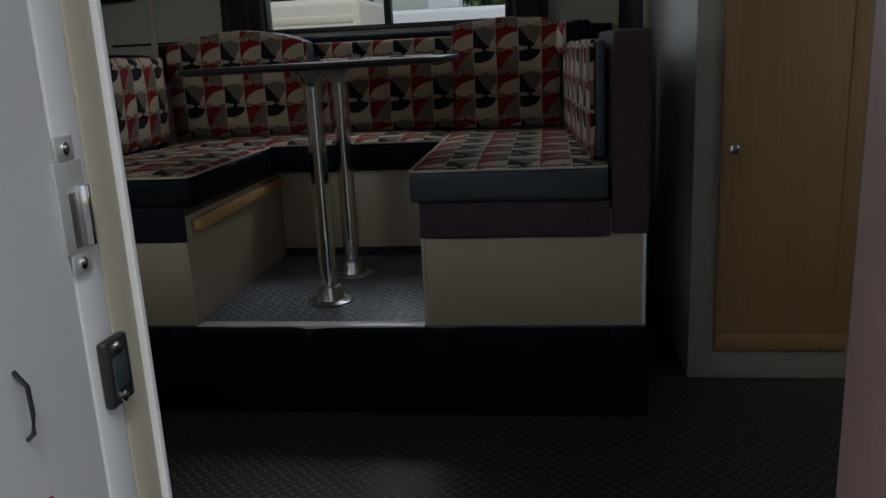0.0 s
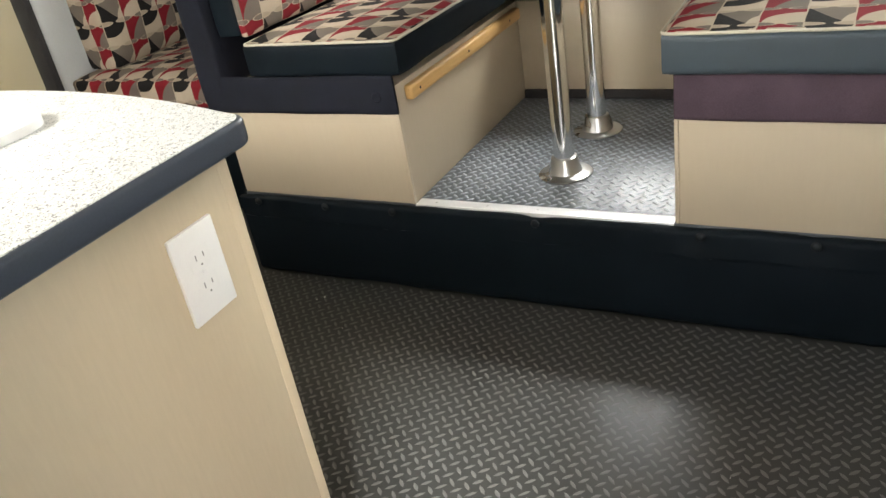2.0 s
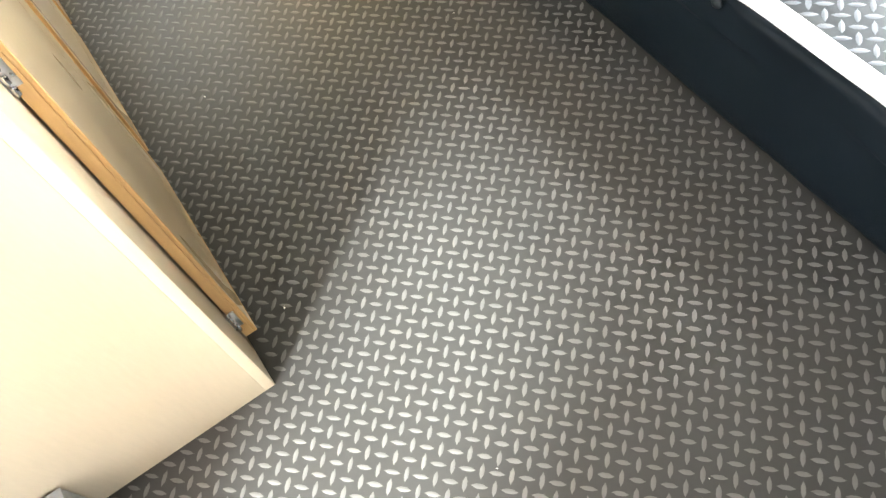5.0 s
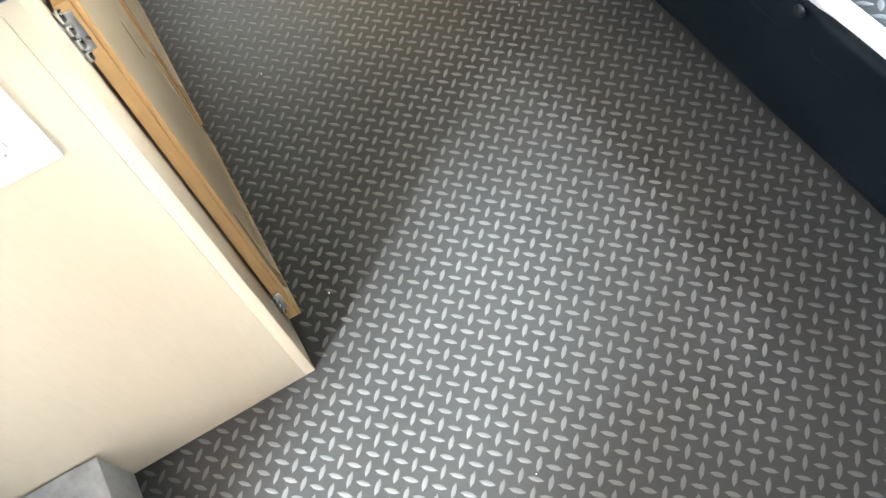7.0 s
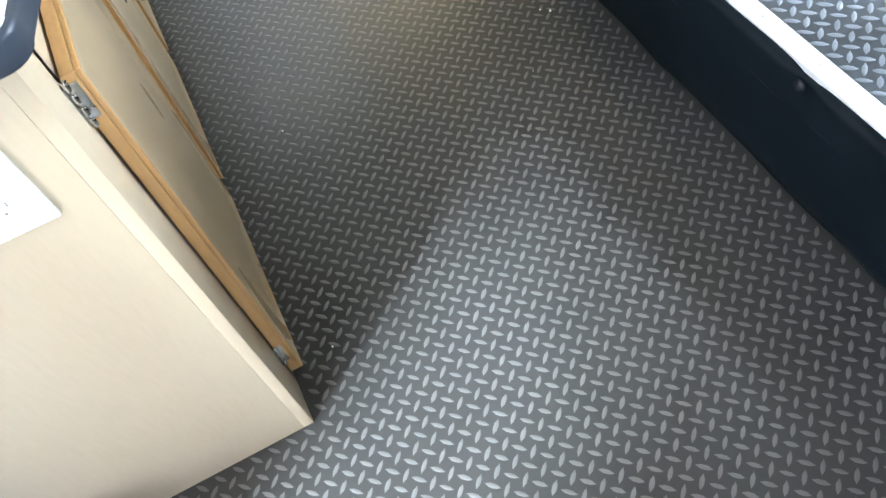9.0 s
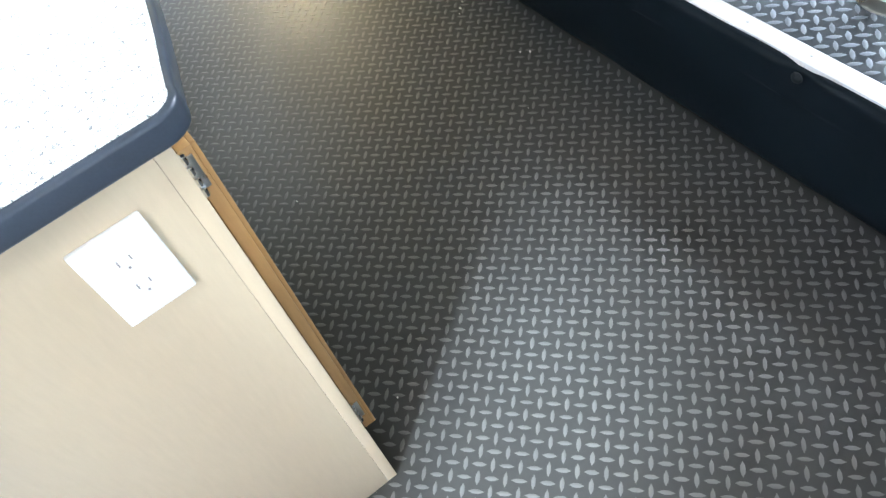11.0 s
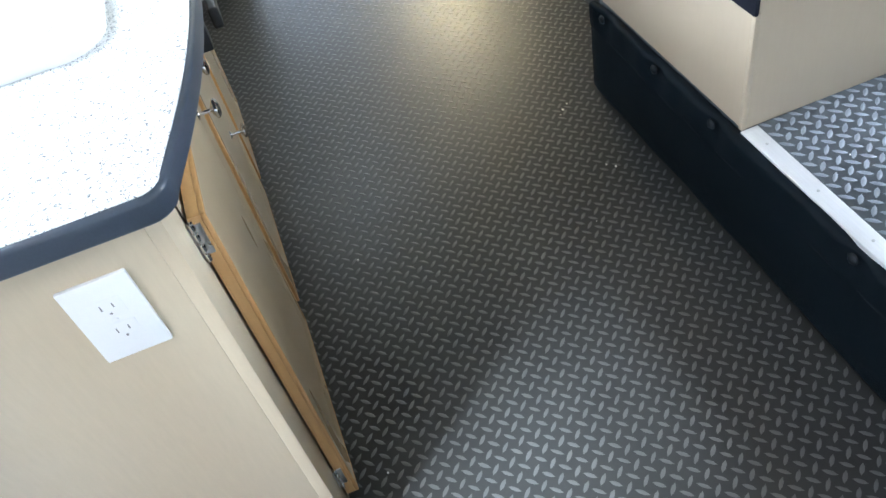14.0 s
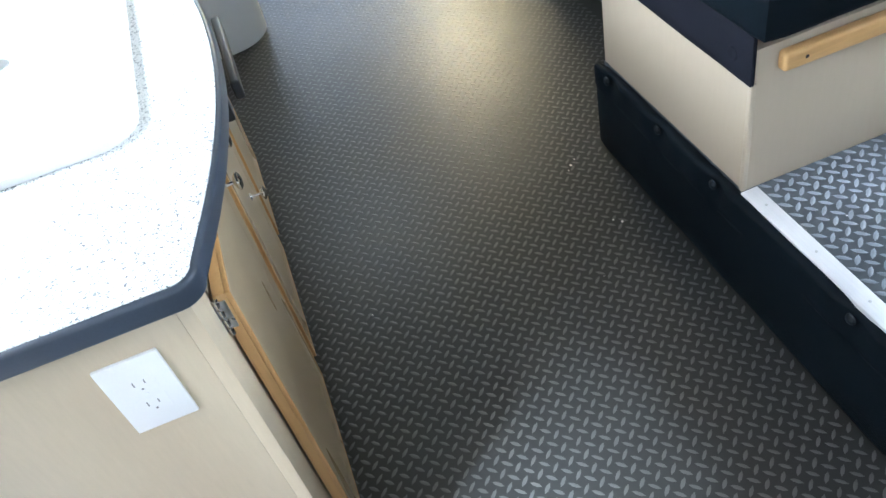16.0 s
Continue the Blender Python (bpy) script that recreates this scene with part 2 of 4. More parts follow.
ALU = surface("aluminium_edge", (0.82, 0.82, 0.82), rough=0.4, metal=0.4, grain=300, blotch=9, amount=0.08, bump=0.05, stretch=(0.05, 1, 1))
COUNTER = speckled_laminate("speckled_laminate")
EDGEBAND = surface("dark_edge_band", (0.042, 0.053, 0.072), rough=0.34, grain=300, blotch=6, amount=0.15, bump=0.05)
TABLE_TOP = surface("dark_table_laminate", (0.09, 0.086, 0.083), rough=0.3, grain=160, blotch=6, amount=0.3, bump=0.03)
GLASS = glass("clear_glass")
SMOKED = surface("smoked_glass", (0.012, 0.018, 0.02), rough=0.1, grain=20, blotch=3, amount=0.2, bump=0.0)
GREYPLAST = surface("grey_ledge_vinyl", (0.34, 0.34, 0.33), rough=0.5, grain=60, blotch=12, amount=0.3, bump=0.3, bump_scale=25)
GRASS = surface("yard_ground", (0.24, 0.22, 0.18), rough=0.9, grain=30, blotch=0.6, amount=0.25, bump=0.3)
SIDING = surface("cream_siding", (0.68, 0.63, 0.52), rough=0.5, grain=20, blotch=0.7, amount=0.05, bump=0.05)
LEAF = surface("leaf_green", (0.07, 0.12, 0.03), rough=0.6, grain=40, blotch=3, amount=0.4, bump=0.1)
BARK = surface("bark", (0.12, 0.085, 0.06), rough=0.9, grain=30, blotch=4, amount=0.3, bump=0.4)
SPECK = surface("paper_crumb", (0.75, 0.73, 0.68), rough=0.8, bump=0.0)
WARM = material("warm_lamp")
WARM[2].inputs["Emission Color"].default_value = (1.0, 0.78, 0.42, 1)
WARM[2].inputs["Emission Strength"].default_value = 24.0
WARM = WARM[0]


# ---- mesh helpers ----
def box_uv(bm):
    uv = bm.loops.layers.uv.get("UVMap") or bm.loops.layers.uv.new("UVMap")
    for f in bm.faces:
        n = f.normal
        ax = max(range(3), key=lambda i: abs(n[i]))
        a, b = ((1, 2), (0, 2), (0, 1))[ax]
        for lp in f.loops:
            lp[uv].uv = (lp.vert.co[a], lp.vert.co[b])


def finish(bm, name, mat, parent=None, label="", smooth=True):
    bm.normal_update()
    box_uv(bm)
    me = bpy.data.meshes.new(name)
    bm.to_mesh(me)
    bm.free()
    me.materials.append(mat)
    if smooth:
        me.polygons.foreach_set("use_smooth", [True] * len(me.polygons))
        me.set_sharp_from_angle(angle=radians(35))
    ob = new(name, me)
    if parent:
        ob.parent = parent
    if label:
        tagged(ob, label)
    return ob


def part(name, bm, mat, parent, label=""):
    return finish(bm, name, mat, parent, label)


def empty(name, label, category, group="", kind="", at=(0, 0, 0)):
    ob = new(name)
    ob.location = at
    ob.empty_display_size = 0.05
    return tagged(ob, label, category, group, kind)


def bx(x0, x1, y0, y1, z0, z1, bevel=0.003, seg=2):
    bm = bmesh.new()
    bmesh.ops.create_cube(bm, size=1)
    for v in bm.verts:
        v.co = Vector(((x0 + x1) / 2 + v.co.x * (x1 - x0), (y0 + y1) / 2 + v.co.y * (y1 - y0), (z0 + z1) / 2 + v.co.z * (z1 - z0)))
    if bevel:
        bmesh.ops.bevel(bm, geom=bm.edges[:], offset=bevel, segments=seg, profile=0.5, affect="EDGES")
    return bm


def cyl(p0, p1, r0, r1=None, n=20, cap=True, bevel=0.0):
    r1 = r0 if r1 is None else r1
    p0, p1 = Vector(p0), Vector(p1)
    d = p1 - p0
    bm = bmesh.new()
    bmesh.ops.create_cone(bm, cap_ends=cap, segments=n, radius1=r0, radius2=r1, depth=d.length)
    m = Matrix.Translation((p0 + p1) / 2) @ d.to_track_quat("Z", "Y").to_matrix().to_4x4()
    bmesh.ops.transform(bm, matrix=m, verts=bm.verts)
    if bevel:
        es = [e for e in bm.edges if len(e.link_faces) == 2 and e.calc_face_angle(0) > 0.9]
        bmesh.ops.bevel(bm, geom=es, offset=bevel, segments=2, profile=0.5, affect="EDGES")
    return bm


def lathe(profile, at=(0, 0, 0), axis=(0, 0, 1), n=28):
    """A turned shape from (radius, height) pairs."""
    bm = bmesh.new()
    rings = []
    q = Vector(axis).to_track_quat("Z", "Y").to_matrix().to_4x4()
    m = Matrix.Translation(at) @ q
    for r, h in profile:
        rings.append([bm.verts.new(m @ Vector((r * math.cos(2 * math.pi * k / n), r * math.sin(2 * math.pi * k / n), h))) for k in range(n)])
    for a, b in zip(rings, rings[1:]):
        for k in range(n):
            bm.faces.new((a[k], a[(k + 1) % n], b[(k + 1) % n], b[k]))
    for ring, flip in ((rings[0], True), (rings[-1], False)):
        bm.faces.new(ring[::-1] if flip else ring)
    return bm


def tube(points, r, n=8, closed=False):
    """A round tube along a line of points."""
    bm = bmesh.new()
    pts = [Vector(p) for p in points]
    count = len(pts)
    rings = []
    for i, p in enumerate(pts):
        a = pts[(i - 1) % count] if closed or i else p
        b = pts[(i + 1) % count] if closed or i < count - 1 else p
        d = (b - a).normalized()
        s = d.cross(Vector((0, 0, 1)))
        s = s.normalized() if s.length > 0.05 else d.cross(Vector((1, 0, 0))).normalized()
        t = s.cross(d)
        rings.append([bm.verts.new(p + r * (math.cos(2 * math.pi * k / n) * s + math.sin(2 * math.pi * k / n) * t)) for k in range(n)])
    for i in range(count if closed else count - 1):
        a, b = rings[i], rings[(i + 1) % count]
        for k in range(n):
            bm.faces.new((a[k], a[(k + 1) % n], b[(k + 1) % n], b[k]))
    if not closed:
        bm.faces.new(rings[0][::-1])
        bm.faces.new(rings[-1])
    return bm


def pad(x0, x1, y0, y1, z0, z1, bulge=(0, 0, 0.012), round_=0.02, cuts=10, wrinkle=0.0, seed=0.0, arch=None):
    """An upholstered pad: a rounded block whose faces swell along the given axes. arch lifts the top along x by a bow."""
    bm = bx(x0, x1, y0, y1, z0, z1, bevel=0)
    bmesh.ops.subdivide_edges(bm, edges=bm.edges[:], cuts=cuts, use_grid_fill=True)
    lo, hi = Vector((x0, y0, z0)), Vector((x1, y1, z1))
    mid, half = (lo + hi) / 2, (hi - lo) / 2
    r = min(round_, min(half) * 0.95)
    for v in bm.verts:
        q = Vector([(v.co[i] - mid[i]) / half[i] for i in range(3)])
        inner = Vector([max(-half[i] + r, min(half[i] - r, v.co[i] - mid[i])) for i in range(3)])
        off = (v.co - mid) - inner
        if off.length > 1e-6:
            off = off.normalized() * r
        co = mid + inner + off
        for i in range(3):
            j, k = [a for a in range(3) if a != i]
            co[i] += q[i] * bulge[i] * (1 - q[j] ** 4) * (1 - q[k] ** 4)
        if wrinkle:
            co += wrinkle * noise.noise_vector(Vector((co.x * 7 + seed, co.y * 7, co.z * 7)))
        if arch:
            co.z += arch * max(0.0, 1 - (q.x) ** 2) * max(0.0, q.z)
        v.co = co
    return bm


def joined(bms):
    out = bms[0]
    for b in bms[1:]:
        me = bpy.data.meshes.new("tmp")
        b.to_mesh(me)
        b.free()
        out.from_mesh(me)
        bpy.data.meshes.remove(me)
    return out


def rim_loop(x0, x1, y0, y1, z, r=0.02, n=5):
    pts = []
    for cx, cy, a0 in ((x1 - r, y1 - r, 0), (x0 + r, y1 - r, 90), (x0 + r, y0 + r, 180), (x1 - r, y0 + r, 270)):
        for k in range(n + 1):
            a = radians(a0 + 90 * k / n)
            pts.append((cx + r * math.cos(a), cy + r * math.sin(a), z))
    return pts


# ---- the setting ----
YB, YD, XF, XR, ZC = 1.28, -1.63, -5.05, 2.75, 2.02
DOOR_X0, DOOR_X1, DOOR_H = 0.753, 1.267, 1.92


def wall_with_holes(name, axis, c0, c1, a0, a1, z0, z1, holes, mat, label):
    """A wall between the planes c0 and c1, from a0 to a1, with rectangular holes (a, b, low, high) cut right through."""
    us = sorted({a0, a1, *[h[0] for h in holes], *[h[1] for h in holes]})
    zs = sorted({z0, z1, *[h[2] for h in holes], *[h[3] for h in holes]})
    solid = lambda u, z: a0 < u < a1 and z0 < z < z1 and not any(h[0] < u < h[1] and h[2] < z < h[3] for h in holes)
    bm = bmesh.new()
    P = (lambda u, c, z: (u, c, z)) if axis == "y" else (lambda u, c, z: (c, u, z))
    quad = lambda *ps: bm.faces.new([bm.verts.new(p) for p in ps])
    for i in range(len(us) - 1):
        for j in range(len(zs) - 1):
            u0, u1, w0, w1 = us[i], us[i + 1], zs[j], zs[j + 1]
            mu, mz = (u0 + u1) / 2, (w0 + w1) / 2
            if not solid(mu, mz):
                continue
            quad(P(u0, c0, w0), P(u1, c0, w0), P(u1, c0, w1), P(u0, c0, w1))
            quad(P(u0, c1, w0), P(u0, c1, w1), P(u1, c1, w1), P(u1, c1, w0))
            eps = 1e-3
            if not solid(u0 - eps, mz):
                quad(P(u0, c0, w0), P(u0, c0, w1), P(u0, c1, w1), P(u0, c1, w0))
            if not solid(u1 + eps, mz):
                quad(P(u1, c0, w0), P(u1, c1, w0), P(u1, c1, w1), P(u1, c0, w1))
            if not solid(mu, w0 - eps):
                quad(P(u0, c0, w0), P(u0, c1, w0), P(u1, c1, w0), P(u1, c0, w0))
            if not solid(mu, w1 + eps):
                quad(P(u0, c0, w1), P(u1, c0, w1), P(u1, c1, w1), P(u0, c1, w1))
    bmesh.ops.remove_doubles(bm, verts=bm.verts, dist=1e-5)
    bmesh.ops.recalc_face_normals(bm, faces=bm.faces)
    return tagged(finish(bm, name, mat, smooth=False), label, "wall", kind="structure")


WIN_B = (-0.16, 0.905, 1.135, 1.88)
WIN_L = (-1.66, -0.90, 1.09, 1.62)
WIN_N = (1.345, 1.44, 1.0, 1.75)
WIN_S = (-0.95, 0.06, 1.16, 1.62)
# rear opening is made up, it only houses the fill lamp
REAR_FILL = (-1.35, 0.15, 1.0, 1.75)
# far end opening is added too, to go with the sheen light
END_FILL = (-0.9, 0.9, 1.1, 1.75)
wall_with_holes("wall_back", "y", YB, YB + 0.06, XF, XR, -0.1, ZC, [WIN_B, WIN_L, WIN_N], CREAM, "cream vinyl-faced wall with two windows above the seats")
wall_with_holes("wall_door", "y", YD - 0.03, YD, XF, XR, -0.1, ZC, [(DOOR_X0, DOOR_X1, 0.0, DOOR_H), WIN_S], CREAM, "cream vinyl-faced wall with the entry doorway")
wall_with_holes("wall_exterior", "y", YD - 0.065, YD - 0.03, XF - 0.06, XR + 0.06, -0.22, ZC + 0.1, [(DOOR_X0, DOOR_X1, -0.02, DOOR_H), WIN_S], WHITE, "glossy white outer skin of the trailer")
wall_with_holes("wall_front", "x", XF - 0.06, XF, YD, YB, -0.1, ZC, [END_FILL], CREAM, "cream far end wall with an opening added for floor sheen")
wall_with_holes("wall_rear", "x", XR, XR + 0.06, YD, YB, -0.1, ZC, [REAR_FILL], CREAM, "cream rear end wall with an opening added for fill light")
HATCH = (-3.0, -2.6, -0.73, -0.33)
tagged(finish(joined([bx(XF, HATCH[0], YD, YB, ZC, ZC + 0.05, 0), bx(HATCH[1], XR, YD, YB, ZC, ZC + 0.05, 0), bx(HATCH[0], HATCH[1], YD, HATCH[2], ZC, ZC + 0.05, 0), bx(HATCH[0], HATCH[1], HATCH[3], YB, ZC, ZC + 0.05, 0)]), "ceiling", CREAM, smooth=False), "plain cream ceiling panel", "ceiling", kind="structure")
floor = tagged(finish(bx(XF, XR, YD - 0.065, YB, -0.06, 0.0, 0), "floor", RUBBER, smooth=False), "dark rubber diamond-plate floor", "floor", kind="structure")


def studs(name, rects, keepout, z, mat, height=0.00045, pitch=0.02369, length=0.0325, width=0.0110, phase=(0, 0)):
    """Raised lozenges on a lattice at 45 degrees, turned by turns, joined into one mesh."""
    verts, faces = [], []
    rng = random.Random(4)
    s = math.sqrt(0.5)
    for x0, x1, y0, y1 in rects:
        n = int((x1 - x0 + y1 - y0) / pitch) + 4
        for i in range(-n, n):
            for j in range(-n, n):
                cx = x0 + phase[0] + (i + j) * pitch * s
                cy = y0 + phase[1] + (i - j) * pitch * s
                if not (x0 < cx < x1 and y0 < cy < y1) or any(a - 0.012 < cx < b + 0.012 and c - 0.012 < cy < d + 0.012 for a, b, c, d in keepout):
                    continue
                d = (s, s) if (i + j) % 2 == 0 else (s, -s)
                e = (-d[1], d[0])
                L, W = length / 2 * rng.uniform(0.93, 1.05), width / 2 * rng.uniform(0.9, 1.08)
                b = len(verts)
                for a, w in ((-1, 0), (-0.45, -0.85), (0.0, -1), (0.45, -0.85), (1, 0), (0.45, 0.85), (0, 1), (-0.45, 0.85)):
                    verts.append((cx + a * L * d[0] + w * W * e[0], cy + a * L * d[1] + w * W * e[1], z - 0.0006))
                for a, w in ((-0.72, 0), (-0.3, -0.45), (0.3, -0.45), (0.72, 0), (0.3, 0.45), (-0.3, 0.45)):
                    verts.append((cx + a * L * d[0] + w * W * e[0], cy + a * L * d[1] + w * W * e[1], z + height))
                o, t = [b + k for k in range(8)], [b + 8 + k for k in range(6)]
                faces += [(o[0], o[1], t[1], t[0]), (o[1], o[2], t[1]), (o[2], o[3], t[2], t[1]), (o[3], o[4], t[3], t[2]),
                          (o[4], o[5], t[4], t[3]), (o[5], o[6], t[4]), (o[6], o[7], t[5], t[4]), (o[7], o[0], t[0], t[5]), tuple(t)]
    me = bpy.data.meshes.new(name)
    me.from_pydata(verts, [], faces)
    me.materials.append(mat)
    me.polygons.foreach_set("use_smooth", [True] * len(me.polygons))
    return new(name, me)


PX0, PX1, PZ = -0.60, 1.315, 0.267
CAB = (-1.25, 0.358, -1.63, -0.976)
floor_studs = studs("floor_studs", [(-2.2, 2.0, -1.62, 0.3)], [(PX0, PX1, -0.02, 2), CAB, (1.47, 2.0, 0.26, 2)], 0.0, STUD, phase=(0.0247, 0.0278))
floor_studs.parent = floor
tagged(floor_studs, "raised lighter grey lozenge studs moulded in the floor", kind="stuff")

# door frame and the open door leaf
jamb = empty("door_1", "open entry doorway with beige frame", "doorway", kind="structure")
part("jamb", bx(DOOR_X0 - 0.02, DOOR_X0 + 0.006, -1.651, -1.6185, 0.0, DOOR_H, 0.003), TRIM, jamb)
part("jamb_lip", bx(DOOR_X0 - 0.02, DOOR_X0 + 0.010, -1.618, -1.612, 0.0, DOOR_H, 0.0015), PLASTIC, jamb)
part("jamb", bx(DOOR_X1 - 0.004, DOOR_X1 + 0.03, YD - 0.075, YD + 0.01, -0.02, DOOR_H, 0.003), GREYWALL, jamb)
part("jamb_lip", bx(DOOR_X1 - 0.010, DOOR_X1 - 0.0045, YD - 0.07, YD + 0.015, 0.0, DOOR_H, 0.0015), surface("rose_lip", (0.42, 0.30, 0.27), rough=0.5), jamb)
part("head", bx(DOOR_X0 - 0.022, DOOR_X1 + 0.03, YD - 0.075, YD + 0.01, DOOR_H, DOOR_H + 0.03, 0.003), TRIM, jamb)
part("threshold", bx(DOOR_X0 + 0.008, DOOR_X1 - 0.012, YD - 0.08, YD, 0.0, 0.012, 0.004), ALU, jamb)

XD = 0.7585
leaf = empty("entry_door", "white entry door leaf standing open outward", "door")
part("leaf_panel", bx(XD - 0.042, XD, -2.28, -1.6836, 0.012, DOOR_H - 0.02, 0.004), WHITE, leaf)
part("edge_panel", bx(XD - 0.02, XD, -1.6831, -1.6525, 0.012, DOOR_H - 0.02, 0.002), WHITE, leaf)
stripe = bx(XD, XD + 0.0012, -2.27, -1.7431, 0.6514, 0.7837, 0)
for v in stripe.verts:
    if v.co.z > 0.7396:
        v.co.z += min(0.11, (-1.7431 - v.co.y) * 0.9)
part("red_stripe", stripe, RED, leaf, "red painted stripe")
strike = part("strike_plate", bx(XD, XD + 0.0025, -1.6911, -1.6611, 0.9205, 0.9796, 0.001), ZINC, leaf, "steel strike plate with slotted opening")
for za, zb in ((0.9055, 0.9205), (0.9796, 0.9954)):
    part("plate_tab", bx(XD, XD + 0.0022, -1.6858, -1.6664, za, zb, 0.0008), ZINC, strike)
    part("screw", lathe([(0.004, 0), (0.004, 0.0012), (0.002, 0.0022)], (XD + 0.0022, -1.6761, (za + zb) / 2), (1, 0, 0), 14), CHROME, strike)
part("slot", bx(XD + 0.0022, XD + 0.003, -1.6814, -1.6708, 0.924, 0.9593, 0.0), STEEL, strike)
part("roller", cyl((XD + 0.004, -1.6665, 0.9231), (XD + 0.004, -1.6665, 0.9628), 0.0042, n=14, bevel=0.001), CHROME, strike)
lp = part("latch_plate", bx(XD, XD + 0.008, -1.6761, -1.647, 0.8076, 0.8561, 0.003, 3), BLACK, leaf, "black plastic latch plate")
part("recess", bx(XD + 0.0075, XD + 0.009, -1.6708, -1.654, 0.8199, 0.8437, 0.001), SLATE, lp)
for z in (0.8137, 0.8499):
    part("screw", lathe([(0.004, 0), (0.004, 0.002), (0.002, 0.003)], (XD + 0.008, -1.6637, z), (1, 0, 0), 14), CHROME, lp)
part("wire_hook", tube([(XD, -1.7554, 0.8702), (XD + 0.008, -1.7563, 0.8614), (XD + 0.009, -1.7572, 0.8455), (XD + 0.008, -1.7581, 0.8331), (XD, -1.7537, 0.827)], 0.0016, 6), BLACK, leaf)

# grey ledge box beside the doorway
ledge = empty("ledge_box", "low grey vinyl-covered ledge box on the floor", "ledge")
part("body", pad(0.36, 0.752, YD + 0.001, -1.312, 0.0, 0.120, bulge=(0, 0.002, 0), round_=0.004, cuts=6, wrinkle=0.002), GREYPLAST, ledge)
part("top_cover", pad(0.36, 0.753, YD + 0.001, -1.311, 0.1195, 0.128, bulge=(0, 0.002, 0.004), round_=0.004, cuts=6, wrinkle=0.002), GREYPLAST, ledge)

# ---- dinette platform ----
platform = empty("dinette_platform", "raised dinette platform with padded navy vinyl skirt", "platform")
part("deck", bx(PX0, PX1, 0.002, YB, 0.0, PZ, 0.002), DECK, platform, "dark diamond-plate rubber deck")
skirt_bm = pad(PX0 - 0.012, PX1 + 0.012, -0.022, 0.004, 0.002, PZ - 0.001, bulge=(0, 0.008, 0), round_=0.012, cuts=56, wrinkle=0.003)
BUTTONS = (-0.535, -0.29, -0.065, 0.355, 0.757, 0.998, 1.229)
for v in skirt_bm.verts:
    if v.co.y < 0:
        for b in BUTTONS:
            d2 = (v.co.x - b) ** 2 + (v.co.z - 0.25) ** 2
            v.co.y += 0.013 * math.exp(-d2 / 0.0011)
            if v.co.z > 0.2:
                v.co.z -= 0.007 * math.exp(-((v.co.x - b) ** 2) / 0.0012)
                v.co.y -= 0.004 * math.exp(-((abs(v.co.x - b) - 0.06) ** 2) / 0.0006)
skirt = part("skirt", skirt_bm, NAVY, platform, "padded navy vinyl skirt")
for s in (PX0 - 0.012, PX1 + 0.0):
    part("side_skirt", pad(s, s + 0.012, 0.004, YB - 0.01, 0.002, PZ + 0.002, bulge=(0.003, 0, 0), round_=0.006, cuts=8), NAVY, platform)
for b in BUTTONS:
    part("button", lathe([(0.011, 0), (0.0115, 0.003), (0.009, 0.006), (0.004, 0.008)], (b, -0.0235, 0.25), (0, -1, 0), 14), BUTTON, skirt)
part("edge_trim", joined([bx(0.004, 0.694, -0.006, 0.032, PZ + 0.0005, PZ + 0.0035, 0.001), bx(0.004, 0.694, -0.0065, -0.0035, PZ - 0.012, PZ + 0.0033, 0.001)]), ALU, platform, "bright aluminium edge strip")
for x in (0.06, 0.21, 0.35, 0.50, 0.64):
    part("trim_screw", lathe([(0.003, 0), (0.003, 0.0008), (0.0015, 0.0014)], (x, 0.014, PZ + 0.0034), (0, 0, 1), 10), STEEL, platform)
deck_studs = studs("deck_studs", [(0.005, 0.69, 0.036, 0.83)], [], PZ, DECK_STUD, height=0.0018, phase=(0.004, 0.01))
deck_studs.parent = platform
tagged(deck_studs, "raised lozenge studs of the deck", kind="stuff")

# ---- benches ----
ZB, ZS = 0.60, 0.733          # bench box top, seat top
def bench_box(name, label, x0, x1, y0, y1, mat=TAN):
    e = empty(name, label, "bench", "dinette benches")
    part("box_panel", bx(x0, x1, y0, y1, PZ, ZB, 0.002), mat, e)
    return e


left_bench = bench_box("dinette_bench", "tan laminate bench box with wooden ledger rail", -0.595, 0.0, 0.002, YB - 0.003)
right_bench = bench_box("dinette_bench", "tan laminate bench box with plum suede flap", 0.70, 1.313, 0.002, YB - 0.003)
back_bench = bench_box("dinette_bench", "tan laminate bench box along the window wall", 0.003, 0.697, 0.84, YB - 0.003)
# dark strip stands in for the shade where bench meets deck
part("shade_strip", bx(0.005, 0.695, 0.828, 0.839, PZ + 0.0005, PZ + 0.03, 0.001), DARK, back_bench)
part("corner_strip", bx(-0.008, 0.003, -0.004, 0.008, PZ + 0.002, 0.53, 0.002), TAN, left_bench)
part("corner_strip", bx(0.697, 0.706, -0.003, 0.006, PZ + 0.002, 0.53, 0.002), TAN, right_bench)
part("corner_strip", bx(1.306, 1.316, -0.003, 0.006, PZ + 0.002, 0.53, 0.002), PLASTIC, right_bench)
flap = part("fabric_flap", pad(0.698, 1.218, -0.010, 0.001, 0.527, 0.632, bulge=(0, 0.003, 0), round_=0.004, cuts=12, wrinkle=0.003, seed=3), PURPLE, right_bench, "plum suede flap")
for x in (0.755, 1.175):
    part("tuft", lathe([(0.016, 0), (0.012, 0.003), (0.004, 0.002)], (x, -0.010, 0.572), (0, -1, 0), 12), PURPLE, flap)
flap = part("fabric_flap", pad(-0.602, 0.006, -0.010, 0.001, 0.527, 0.632, bulge=(0, 0.003, 0), round_=0.004, cuts=12, wrinkle=0.003, seed=8), INK, left_bench, "dark ink-blue suede flap")
